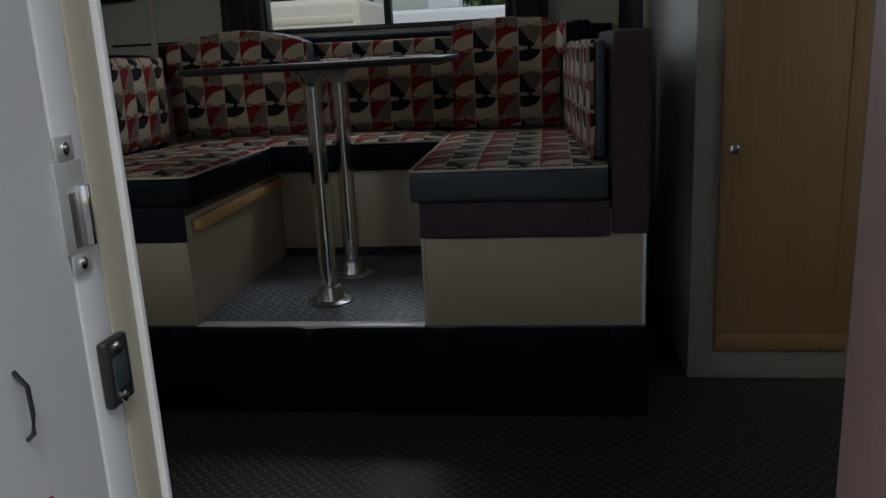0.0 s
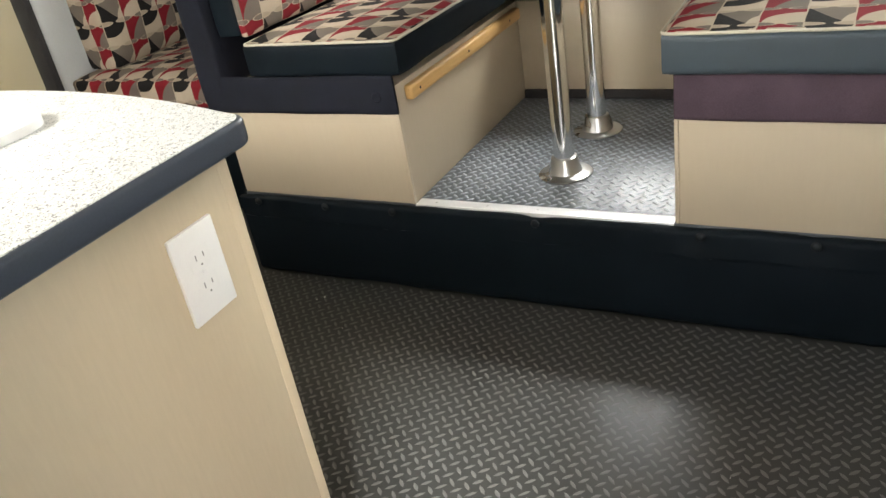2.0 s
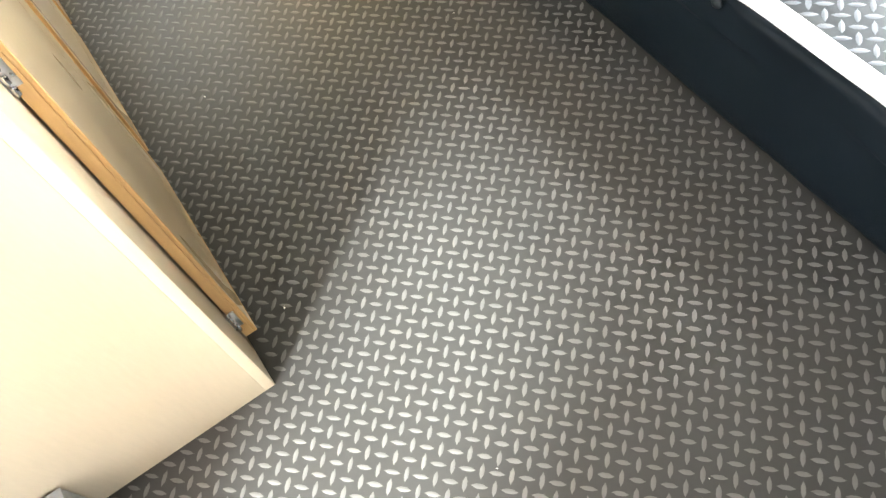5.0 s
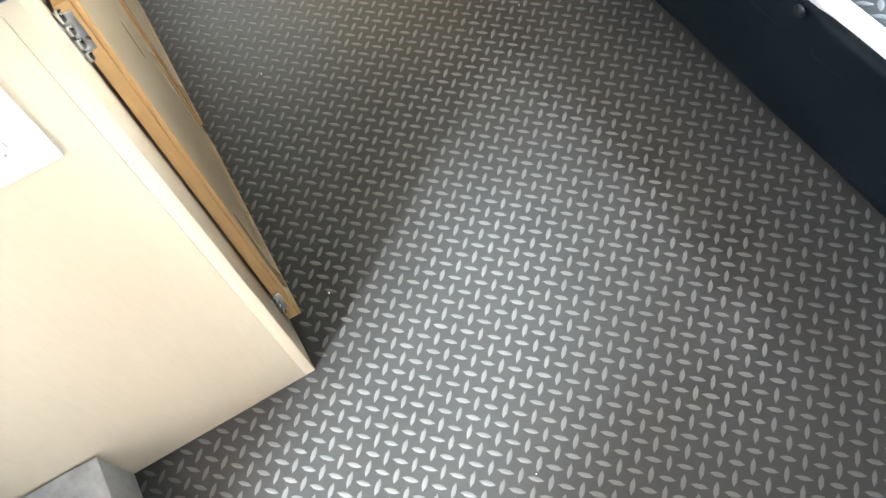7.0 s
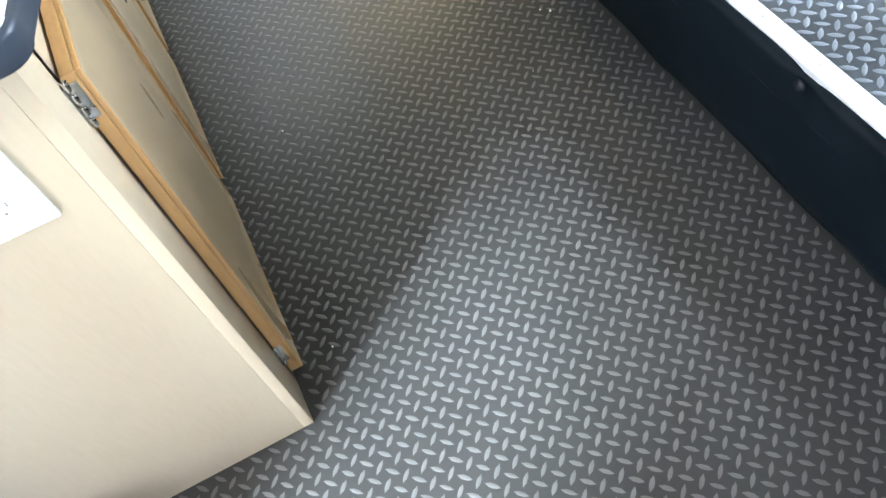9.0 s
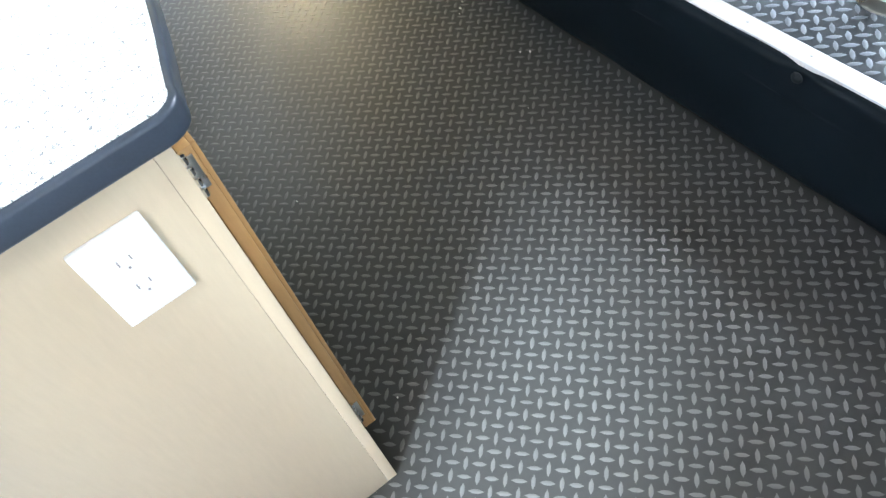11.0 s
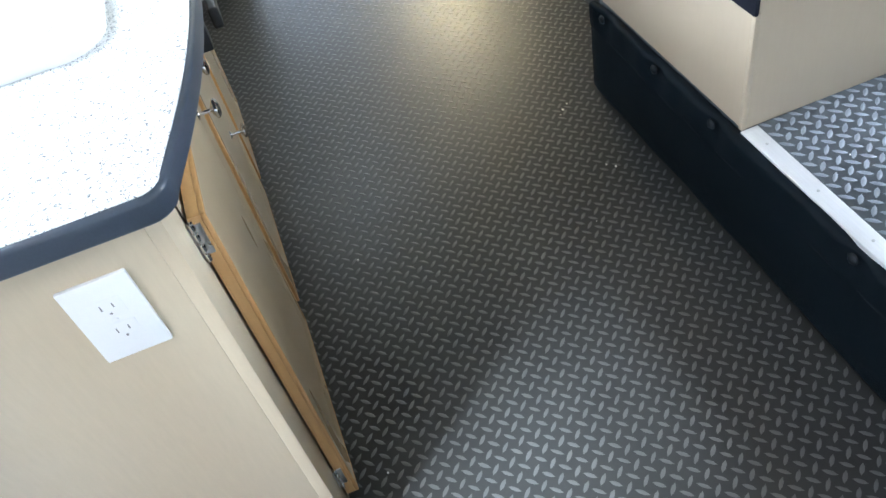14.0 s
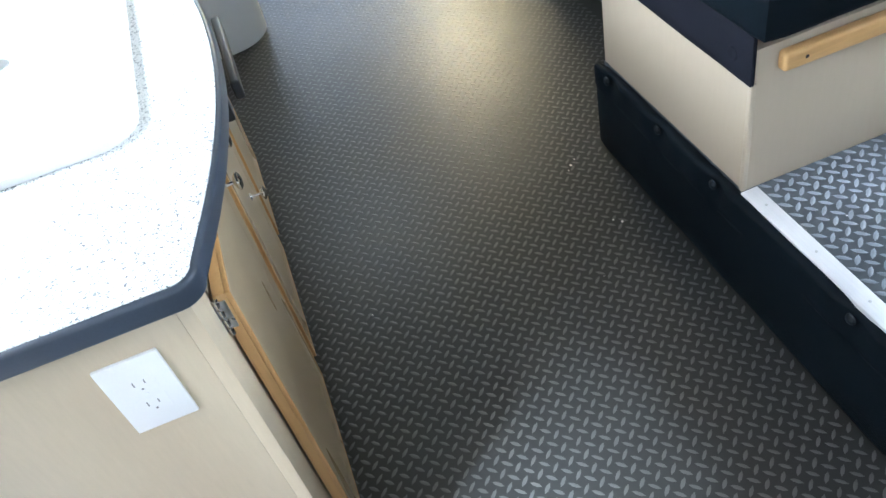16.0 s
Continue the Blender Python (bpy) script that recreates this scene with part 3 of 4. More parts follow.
for x in (-0.05, -0.2):
    part("tuft", lathe([(0.016, 0), (0.012, 0.003), (0.004, 0.002)], (x, -0.010, 0.575), (0, -1, 0), 12), INK, flap)
rail = part("ledger_rail", bx(0.001, 0.026, 0.045, 0.815, 0.548, 0.588, 0.008, 3), PINE, left_bench, "varnished pine ledger rail")
for y in (0.09, 0.40, 0.72):
    part("screw", lathe([(0.004, 0), (0.004, 0.001), (0.002, 0.002)], (0.0255, y, 0.568), (1, 0, 0), 10), DARK, rail)


def seat_cushion(label, x0, x1, y0, y1, z0=0.628, z1=0.722, band=SLATE):
    e = empty("seat_cushion", label, "cushion", "dinette seat cushions")
    part("side_band", pad(x0, x1, y0, y1, z0, z1, bulge=(0.006, 0.006, 0.0), round_=0.014, cuts=14, wrinkle=0.003, seed=x0 * 9), band, e, "slate blue vinyl side band")
    part("top_panel", pad(x0 + 0.006, x1 - 0.006, y0 + 0.006, y1 - 0.006, z1 - 0.02, z1 + 0.004, bulge=(0, 0, 0.012), round_=0.010, cuts=18, wrinkle=0.003, seed=x0 * 5), FABRIC, e, "woven fabric with red, black and cream shapes")
    part("piping", tube(rim_loop(x0 + 0.003, x1 - 0.003, y0 + 0.003, y1 - 0.003, z1 - 0.003), 0.0035, 6, True), TRIM, e)
    return e


seat_cushion("long patterned seat cushion with navy vinyl sides", -0.45, 0.035, -0.012, 0.70, band=NAVY)
seat_cushion("patterned seat cushion with slate vinyl sides", 0.673, 1.215, -0.026, 1.02)
seat_cushion("patterned seat cushion under the window", -0.42, 0.675, 0.712, 1.06, band=NAVY)


def back_cushion(label, x0, x1, y0, y1, z0, z1, face, arch=0.0, bulge=0.014, band=SLATE, d=0.022):
    """face: the axis and side toward which the patterned panel looks."""
    e = empty("back_cushion", label, "cushion", "dinette back cushions")
    lo, hi = [x0, y0, z0], [x1, y1, z1]
    blo, bhi = lo[:], hi[:]
    plo, phi = lo[:], hi[:]
    ax = 0 if face[0] else 1
    if face[ax] > 0:
        bhi[ax] -= d
        plo[ax] = bhi[ax] - 0.006
    else:
        blo[ax] += d
        phi[ax] = blo[ax] + 0.006
    bl = [0, 0, 0]
    bl[ax] = bulge
    part("back_shell", pad(blo[0], bhi[0], blo[1], bhi[1], blo[2], bhi[2], bulge=(0.002, 0.002, 0.003), round_=0.014, cuts=10, wrinkle=0.003, arch=arch), band, e, "dark vinyl backing")
    part("front_panel", pad(plo[0], phi[0], plo[1], phi[1], plo[2] - 0.001, phi[2] + 0.002, bulge=bl, round_=0.012, cuts=14, wrinkle=0.004, seed=x0 * 3, arch=arch), FABRIC, e, "woven fabric with red, black and cream shapes")
    return e


back_cushion("upright patterned back cushion with navy sides", -0.545, -0.435, 0.012, 0.885, 0.735, 1.062, (1, 0), band=NAVY)
back_cushion("arched patterned corner back cushion", -0.50, 0.10, 1.03, 1.14, 0.735, 1.10, (0, -1), arch=0.05)
back_cushion("low patterned back cushion under the window", 0.108, 0.685, 1.04, 1.14, 0.735, 1.022, (0, -1))
back_cushion("tall patterned back cushion beside the curtain", 0.692, 1.105, 0.985, 1.11, 0.735, 1.125, (0, -1), arch=0.02)
side = back_cushion("patterned side back cushion with slate vinyl edge", 1.166, 1.213, 0.03, 0.975, 0.735, 1.045, (-1, 0), bulge=0.006, d=0.012)
for piece in side.children:
    for v in piece.data.vertices:
        v.co.x -= (v.co.y - 0.03) * 0.06
back_cushion("narrow patterned bolster at the bench end", 1.108, 1.205, 0.70, 1.10, 1.0, 1.115, (-1, 0), bulge=0.02, band=NAVY)
shelf = empty("window_shelf", "dark padded shelf with patterned fabric front", "shelf")
part("fabric_front", pad(0.06, 0.72, 1.145, 1.165, 0.95, 1.09, bulge=(0, 0.004, 0), round_=0.006, cuts=8), FABRIC, shelf)
part("padded_top", pad(-0.60, 1.31, 1.166, YB - 0.002, 0.95, 1.115, bulge=(0, 0.004, 0.006), round_=0.012, cuts=10), NAVY, shelf)
for label, x0, x1, mat in (("plum suede arm panel at the bench end", 1.219, 1.326, PURPLE), ("dark ink-blue suede arm panel at the bench end", -0.642, -0.548, INK)):
    e = empty("arm_panel", label, "arm panel", "dinette arm panels")
    part("padded_panel", pad(x0, x1, -0.012, YB - 0.3, 0.53, 1.068, bulge=(0.0, 0.004, 0.004), round_=0.016, cuts=14, wrinkle=0.005, seed=x0), mat, e)
    for z in (0.60, 0.83):
        part("tuft", lathe([(0.015, 0), (0.011, 0.003), (0.004, 0.002)], ((x0 + x1) / 2, -0.013, z), (0, -1, 0), 12), mat, e)

# ---- table ----
table = empty("dinette_table", "grey laminate table on two chrome pedestal legs", "table")
TZ0, TZ1 = 0.999, 1.019
TILT = 0.008  # the top leans a little towards the sofa
pts = rim_loop(-0.03, 0.752, 0.10, 0.69, 0, r=0.07, n=6)
bm = bmesh.new()
f = bm.faces.new([bm.verts.new((p[0], p[1], TZ0)) for p in pts])
r = bmesh.ops.extrude_face_region(bm, geom=[f])
bmesh.ops.translate(bm, vec=(0, 0, TZ1 - TZ0), verts=[v for v in r["geom"] if isinstance(v, bmesh.types.BMVert)])
bmesh.ops.recalc_face_normals(bm, faces=bm.faces)
for v in bm.verts:
    v.co.z += (v.co.x - 0.349) * TILT
part("tabletop", bm, TABLE_TOP, table, "grey laminate top")
band_loop = [Vector((p[0], p[1], p[2] + (p[0] - 0.349) * TILT)) for p in rim_loop(-0.031, 0.753, 0.099, 0.691, (TZ0 + TZ1) / 2, r=0.07, n=6)]
part("edge_band", tube(band_loop, 0.0105, 8, True), TABLE_EDGE, table, "dark ribbed edge band")
for y in (0.240, 0.550):
    x = 0.349
    leg = part("leg", cyl((x, y, PZ + 0.04), (x, y, 0.955), 0.0285, n=28), CHROME, table, "polished chrome tube leg")
    part("floor_flange", lathe([(0.072, 0), (0.074, 0.003), (0.070, 0.006), (0.047, 0.010), (0.040, 0.03), (0.035, 0.052), (0.031, 0.054)], (x, y, PZ + 0.001), n=32), STEEL, leg)
    part("top_flange", lathe([(0.030, 0), (0.033, 0.004), (0.044, 0.03), (0.062, 0.046), (0.066, 0.05)], (x, y, 0.949), n=32), STEEL, leg)


# ---- windows, curtains ----
def window(name, label, w, c0, c1, mull=(), bar=None, mat=BLACK, th=0.022, category="window"):
    e = empty(name, label, category, kind="structure")
    x0, x1, z0, z1 = w
    for a, b, c, d in ((x0, x1, z0, z0 + th), (x0, x1, z1 - th, z1)):
        part("window_frame", bx(a, b, c0, c1, c, d, 0.003), mat, e)
    for a, b in ((x0, x0 + th), (x1 - th, x1)):
        part("window_frame", bx(a, b, c0, c1, z0 + th, z1 - th, 0.003), mat, e)
    for m in mull:
        part("mullion", bx(m - 0.014, m + 0.014, c0 + 0.008, c1 - 0.008, z0 + th, z1 - th, 0.003), mat, e)
    if bar:
        part("glazing_bar", bx(x0 + th, x1 - th, c0 + 0.01, c1 - 0.01, bar - 0.009, bar + 0.009, 0.003), mat, e)
    pane = part("pane", bx(x0 + th, x1 - th, (c0 + c1) / 2 - 0.0015, (c0 + c1) / 2 + 0.0015, z0 + th, z1 - th, 0), GLASS, e)
    pane.visible_shadow = False
    return e


window("window_1", "dark-framed sliding window over the dinette", WIN_B, YB - 0.006, YB + 0.066, mull=(0.388,))
window("window_2", "dark-framed window with a low glazing bar", WIN_L, YB - 0.006, YB + 0.066, mull=(-0.985,), bar=1.165)
window("window_3", "window over the sink with a thin divider", WIN_S, YD - 0.07, YD + 0.006, mull=(-0.25,))
e = empty("window_4", "narrow smoked glass panel with beige trims", "window", kind="structure")
part("pane", bx(WIN_N[0], WIN_N[1], YB + 0.01, YB + 0.02, WIN_N[2], WIN_N[3], 0), SMOKED, e)
for a, b in ((1.318, 1.344), (1.441, 1.462)):
    part("trim", bx(a, b, YB - 0.014, YB, 0.95, ZC, 0.003), TRIM, e)
# unseen end pane, there only for the added sheen light
e = empty("end_fill_window", "unseen far end window added for floor sheen", "window", kind="structure")
part("pane", bx(XF - 0.035, XF - 0.03, -0.9, 0.9, 1.1, 1.75, 0), GLASS, e).visible_shadow = False
# pane of the added rear opening, out of view
e = empty("rear_fill_window", "unseen rear window added for fill light", "window", kind="structure")
part("pane", bx(XR + 0.03, XR + 0.035, REAR_FILL[0], REAR_FILL[1], REAR_FILL[2], REAR_FILL[3], 0), GLASS, e).visible_shadow = False


def curtain(label, x0, x1, y, z0, z1, folds, mat, gather=0.0, depth=0.022):
    """A hanging cloth with folds; gather pulls its lower end towards x1."""
    bm = bmesh.new()
    nu, nv = folds * 10, 14
    grid = []
    for j in range(nv + 1):
        v = j / nv
        z = z1 + (z0 - z1) * v
        rowv = []
        for i in range(nu + 1):
            u = i / nu
            x = x0 + (x1 - x0) * (u + gather * (1 - u) * v * v)
            a = depth * (0.6 + 0.4 * math.sin(u * 5 + v * 2))
            yy = y + a * math.sin(2 * math.pi * folds * u + 0.9 * math.sin(v * 3 + u * 4)) + 0.005 * noise.noise(Vector((u * 6, v * 5, x0)))
            rowv.append(bm.verts.new((x, yy, z)))
        grid.append(rowv)
    for j in range(nv):
        for i in range(nu):
            bm.faces.new((grid[j][i], grid[j][i + 1], grid[j + 1][i + 1], grid[j + 1][i]))
    bmesh.ops.solidify(bm, geom=bm.faces[:], thickness=0.0025)
    e = empty("curtain", label, "curtain", "window curtains")
    part("cloth", bm, mat, e)
    return e


curtain("dark brown curtain gathered beside the window", -0.33, -0.135, 1.235, 1.06, 1.80, 4, CURTAIN)
curtain("dark brown curtain gathered over the cushion", 0.885, 1.06, 1.20, 1.075, 1.80, 4, CURTAIN, gather=0.15)
curtain("thin grey curtain drawn to the window side", -1.63, -1.47, 1.245, 1.07, 1.66, 4, SHEER)
curtain("thin grey curtain swept across the window", -1.14, -0.96, 1.245, 1.07, 1.66, 4, SHEER, gather=0.45)
curtain("dark curtain at the window edge", -0.965, -0.90, 1.235, 1.07, 1.66, 2, CURTAIN)
val = empty("valance", "padded window valance coloured dark as if backlit", "valance")
# board and band carry the backlit shade in their dark colours
part("board", pad(-1.66, -0.73, 1.14, YB - 0.002, 1.305, 1.70, bulge=(0, 0.004, 0), round_=0.01, cuts=8), DARK, val)
part("fabric_band", pad(-1.645, -0.745, 1.134, 1.142, 1.34, 1.55, bulge=(0, 0.003, 0), round_=0.004, cuts=6), BACKLIT_FABRIC, val)
tagged(finish(bx(-0.675, -0.645, YB - 0.012, YB, 1.0, ZC, 0.003), "wall_trim", TRIM), "beige vertical seam strip on the wall", "trim", kind="structure")
tagged(finish(bx(-0.86, -0.33, YB - 0.010, YB, 1.118, 1.128, 0.002), "wall_trim", DARK), "dark horizontal seam strip on the wall", "trim", kind="structure")

# ---- wardrobe ----
ward = empty("wardrobe", "tall wardrobe with grey frame and maple door", "wardrobe")
WX0, WX1, WY = 1.478, 1.985, 0.262
part("body", bx(WX0, WX1, WY + 0.018, YB - 0.004, 0.0, ZC - 0.002, 0.002), GREYWALL, ward)
part("face_frame", joined([bx(WX0, WX0 + 0.075, WY, WY + 0.018, 0, ZC - 0.004, 0.002), bx(WX1 - 0.04, WX1, WY, WY + 0.018, 0, ZC - 0.004, 0.002), bx(WX0 + 0.075, WX1 - 0.04, WY, WY + 0.018, 0, 0.09, 0.002), bx(WX0 + 0.075, WX1 - 0.04, WY, WY + 0.018, 1.88, ZC - 0.004, 0.002)]), FRAME_GREY, ward, "grey laminate face frame")
wd = part("door", bx(1.552, 1.94, WY - 0.016, WY + 0.004, 0.096, 1.872, 0.003), MAPLE, ward, "maple-veneered flat door")
part("door_border", joined([bx(1.556, 1.936, WY - 0.019, WY - 0.0155, 0.10, 0.15, 0.001), bx(1.556, 1.936, WY - 0.019, WY - 0.0155, 1.82, 1.868, 0.001), bx(1.556, 1.592, WY - 0.019, WY - 0.0155, 0.15, 1.82, 0.001), bx(1.895, 1.936, WY - 0.019, WY - 0.0155, 0.15, 1.82, 0.001)]), MAPLE, wd)
part("knob", lathe([(0.006, 0), (0.006, 0.012), (0.013, 0.016), (0.016, 0.022), (0.014, 0.028), (0.006, 0.031)], (1.585, WY - 0.016, 0.722), (0, -1, 0), 20), CHROME, wd, "polished round knob")
tagged(finish(bx(1.99, XR, WY + 0.1, WY + 0.14, 0, ZC, 0), "wall_partition", CREAM, smooth=False), "plain cream partition beside the wardrobe", "wall", kind="structure")

# ---- kitchen counter ----
CX = 0.358
YF = -0.976                     # plane of the cabinet fronts


def prism(outline, z0, z1, bevel=0.0):
    bm = bmesh.new()
    f = bm.faces.new([bm.verts.new((x, y, z0)) for x, y in outline])
    r = bmesh.ops.extrude_face_region(bm, geom=[f])
    bmesh.ops.translate(bm, vec=(0, 0, z1 - z0), verts=[v for v in r["geom"] if isinstance(v, bmesh.types.BMVert)])
    bmesh.ops.recalc_face_normals(bm, faces=bm.faces)
    if bevel:
        es = [e for e in bm.edges if len(e.link_faces) == 2 and abs(e.verts[0].co.z - e.verts[1].co.z) < 1e-6]
        bmesh.ops.bevel(bm, geom=es, offset=bevel, segments=3, profile=0.5, affect="EDGES")
    return bm


def counter_front(x):
    """The bowed front edge of the worktop."""
    return -0.864 - 0.085 * min(1.0, abs((x + 0.13) / 0.5) ** 2.0)


def counter_outline(inset=0.0):
    r = 0.032
    pts = [(-1.25 + inset, YD + 0.002), (CX + 0.036 - inset, YD + 0.002)]
    yc = counter_front(CX) - r
    for k in range(7):
        a = radians(90 * k / 6)
        pts.append((CX + 0.036 - r + (r - inset) * math.cos(a), yc - 0.0 + (r - inset) * math.sin(a)))
    n = 28
    for k in range(n + 1):
        x = CX - 0.03 - (CX - 0.03 + 0.66) * k / n
        pts.append((x, counter_front(x) - inset))
    pts.append((-1.25 + inset, counter_front(-0.66) - inset))
    return pts


counter = empty("countertop", "speckled grey laminate worktop with dark bowed edge", "countertop")
part("edge_band", prism(counter_outline(), 0.866, 0.8995, 0.006), EDGEBAND, counter, "dark blue-grey rounded edge band")
part("laminate_top", prism(counter_outline(0.007), 0.8985, 0.9012, 0.001), COUNTER, counter, "speckled grey and white laminate")

sink = empty("sink", "white moulded sink set in the worktop", "sink")
pts = rim_loop(-0.62, 0.095, -1.42, -0.985, 0.0, r=0.06, n=6)
outer = [(p[0], p[1]) for p in pts]
inner = [(p[0], p[1]) for p in rim_loop(-0.585, 0.06, -1.38, -1.02, 0.0, r=0.05, n=6)]
deep = [(p[0], p[1]) for p in rim_loop(-0.555, 0.03, -1.35, -1.05, 0.0, r=0.05, n=6)]
bm = bmesh.new()
rings = [[bm.verts.new((x, y, z)) for x, y in o] for o, z in ((outer, 0.9015), (outer, 0.914), (inner, 0.916), (deep, 0.903), (deep, 0.904))]
for a, b in zip(rings, rings[1:]):
    for k in range(len(a)):
        bm.faces.new((a[k], a[(k + 1) % len(a)], b[(k + 1) % len(b)], b[k]))
bmesh.ops.recalc_face_normals(bm, faces=bm.faces)
part("rim", bm, PLASTIC, sink)
part("basin", prism([(x * 0.995 - 0.0013, y * 0.995 - 0.006) for x, y in deep], 0.9015, 0.9038, 0.0008), PLASTIC, sink)
part("drain", lathe([(0.024, 0), (0.024, 0.002), (0.018, 0.003), (0.006, 0.002)], (-0.26, -1.20, 0.9036), n=20), STEEL, sink)

cab = empty("kitchen_cabinet", "tan base cabinet with maple doors under worktop", "cabinet")
part("body", bx(-1.245, CX - 0.006, YD + 0.002, YF - 0.02, 0.0, 0.865, 0.002), TAN, cab)
part("end_panel", bx(CX - 0.006, CX, YD + 0.002, YF - 0.0185, 0.0, 0.865, 0.0006), PANEL, cab, "smooth tan end panel")
part("face_frame", joined([bx(CX - 0.10, CX, YF - 0.0183, YF, 0.0, 0.864, 0.0008), bx(-1.245, CX - 0.085, YF - 0.018, YF, 0.0, 0.06, 0.002), bx(-1.245, CX - 0.085, YF - 0.018, YF, 0.745, 0.864, 0.002), bx(-0.245, -0.15, YF - 0.018, YF, 0.06, 0.745, 0.002), bx(-0.71, -0.61, YF - 0.018, YF, 0.06, 0.745, 0.002), bx(-1.245, -1.07, YF - 0.018, YF, 0.06, 0.745, 0.002)]), PANEL, cab, "tan face frame")


def knob(parent, x, y, z):
    k = part("knob", lathe([(0.010, 0), (0.004, 0.003), (0.0035, 0.022), (0.010, 0.025), (0.0165, 0.029), (0.0165, 0.033), (0.010, 0.037), (0.003, 0.038)], (x, y, z), (0, 1, 0), 22), CHROME, parent, "polished mushroom knob")
    return k


def cabinet_door(x0, x1, z0, z1, knob_x, knob_z, hinge_x=None):
    e, w = 0.006, 0.034
    d = part("door", bx(x0, x1, YF + 0.004, YF + 0.020, z0, z1, 0.001), MAPLE_EDGE, cab, "maple cabinet door with tan face")
    for a, b, c, f in ((x0, x0 + e, z0, z1), (x1 - e, x1, z0, z1), (x0 + e, x1 - e, z0, z0 + e), (x0 + e, x1 - e, z1 - e, z1)):
        part("edge_strip", bx(a, b, YF + 0.0201, YF + 0.0262, c, f, 0.0008), MAPLE_EDGE, d)
    outer = [(x0 + e, z0 + e), (x1 - e, z0 + e), (x1 - e, z1 - e), (x0 + e, z1 - e)]
    inner = [(x0 + w, z0 + w), (x1 - w, z0 + w), (x1 - w, z1 - w), (x0 + w, z1 - w)]
    rings = [[(x, YF + 0.0256, z) for x, z in outer], [(x, YF + 0.0212, z) for x, z in inner], [(x, YF + 0.0196, z) for x, z in inner], [(x, YF + 0.0196, z) for x, z in outer]]
    bev = bmesh.new()
    rows = [[bev.verts.new(p) for p in ring] for ring in rings]
    for q in range(4):
        for k in range(4):
            n = (k + 1) % 4
            bev.faces.new((rows[q][k], rows[q][n], rows[(q + 1) % 4][n], rows[(q + 1) % 4][k]))
    bmesh.ops.recalc_face_normals(bev, faces=bev.faces)
    part("door_bevel", bev, DOORFACE, d)
    part("door_face", bx(x0 + w + 0.0005, x1 - w - 0.0005, YF + 0.0196, YF + 0.0210, z0 + w + 0.0005, z1 - w - 0.0005, 0), DOORFACE, d)
    knob(d, knob_x, YF + 0.0210, knob_z)
    if hinge_x is not None:
        for hz in (z0 + 0.070, z1 - 0.035):
            h = part("hinge", joined([bx(hinge_x + 0.0005, hinge_x + 0.0025, YF + 0.004, YF + 0.016, hz - 0.025, hz + 0.025, 0.0005), bx(hinge_x + 0.006, hinge_x + 0.0085, YF + 0.0002, YF + 0.0014, hz - 0.025, hz + 0.025, 0.0004)]), STEEL, d, "nickel butt hinge")
            for dz in (-0.026, -0.009, 0.009, 0.026):
                part("hinge_knuckle", cyl((hinge_x + 0.004, YF + 0.005, hz + dz - 0.0065), (hinge_x + 0.004, YF + 0.005, hz + dz + 0.0065), 0.0045, n=10, bevel=0.001), CHROME, d)
    return d


cabinet_door(-0.168, 0.270, 0.040, 0.762, -0.125, 0.640, hinge_x=0.270)
middle_door = cabinet_door(-0.630, -0.225, 0.040, 0.762, -0.262, 0.640)
knob(middle_door, -0.49, YF + 0.0210, 0.335)
cabinet_door(-1.09, -0.690, 0.040, 0.762, -1.04, 0.640)
towel = empty("towel_bar", "black plastic bar under the worktop edge", "bar")
part("bar", bx(-0.80, -0.475, -0.893, -0.872, 0.585, 0.630, 0.006, 3), BLACK, towel)
for x in (-0.79, -0.465):
    part("post", bx(x, x + 0.045, YF + 0.0262, -0.905, 0.575, 0.645, 0.006), BLACK, towel)

outlet = empty("outlet", "white duplex outlet with square cover plate", "outlet")
OY0, OY1, OZ0, OZ1 = -1.109, -1.033, 0.682, 0.803
plate = part("cover_plate", bx(CX, CX + 0.006, OY0, OY1, OZ0, OZ1, 0.002), PLASTIC, outlet)
for zc in (0.7615, 0.7235):
    r = part("receptacle", bx(CX + 0.0055, CX + 0.00635, -1.088, -1.054, zc - 0.014, zc + 0.014, 0.0003), PLASTIC, outlet)
    for dy, h in ((-0.0065, 0.008), (0.0065, 0.0065)):
        part("slot", bx(CX + 0.0062, CX + 0.0067, -1.071 + dy - 0.0007, -1.071 + dy + 0.0007, zc - h / 2 + 0.003, zc + h / 2 + 0.003, 0), SLOTGREY, r)
    part("ground_hole", lathe([(0.0015, 0), (0.0015, 0.0006)], (CX + 0.0062, -1.071, zc - 0.008), (1, 0, 0), 10), SLOTGREY, r)
part("screw", lathe([(0.003, 0), (0.003, 0.001), (0.001, 0.0015)], (CX + 0.006, -1.071, 0.7425), (1, 0, 0), 10), PLASTIC, outlet)

# white rounded unit past the counter
unit = empty("white_unit", "white tall unit with rounded front corner", "cabinet")
out = [(-2.9, YD + 0.002), (-1.85, YD + 0.002), (-1.85, -1.0)]
for k in range(9):
    a = radians(90 * k / 8)
    out.append((-1.85 - 0.16 + 0.16 * math.cos(a), -0.92 + 0.16 * math.sin(a)))
out += [(-2.9, -0.76)]
part("shell", prism(out, 0.0, ZC - 0.003, 0.002), PLASTIC, unit)

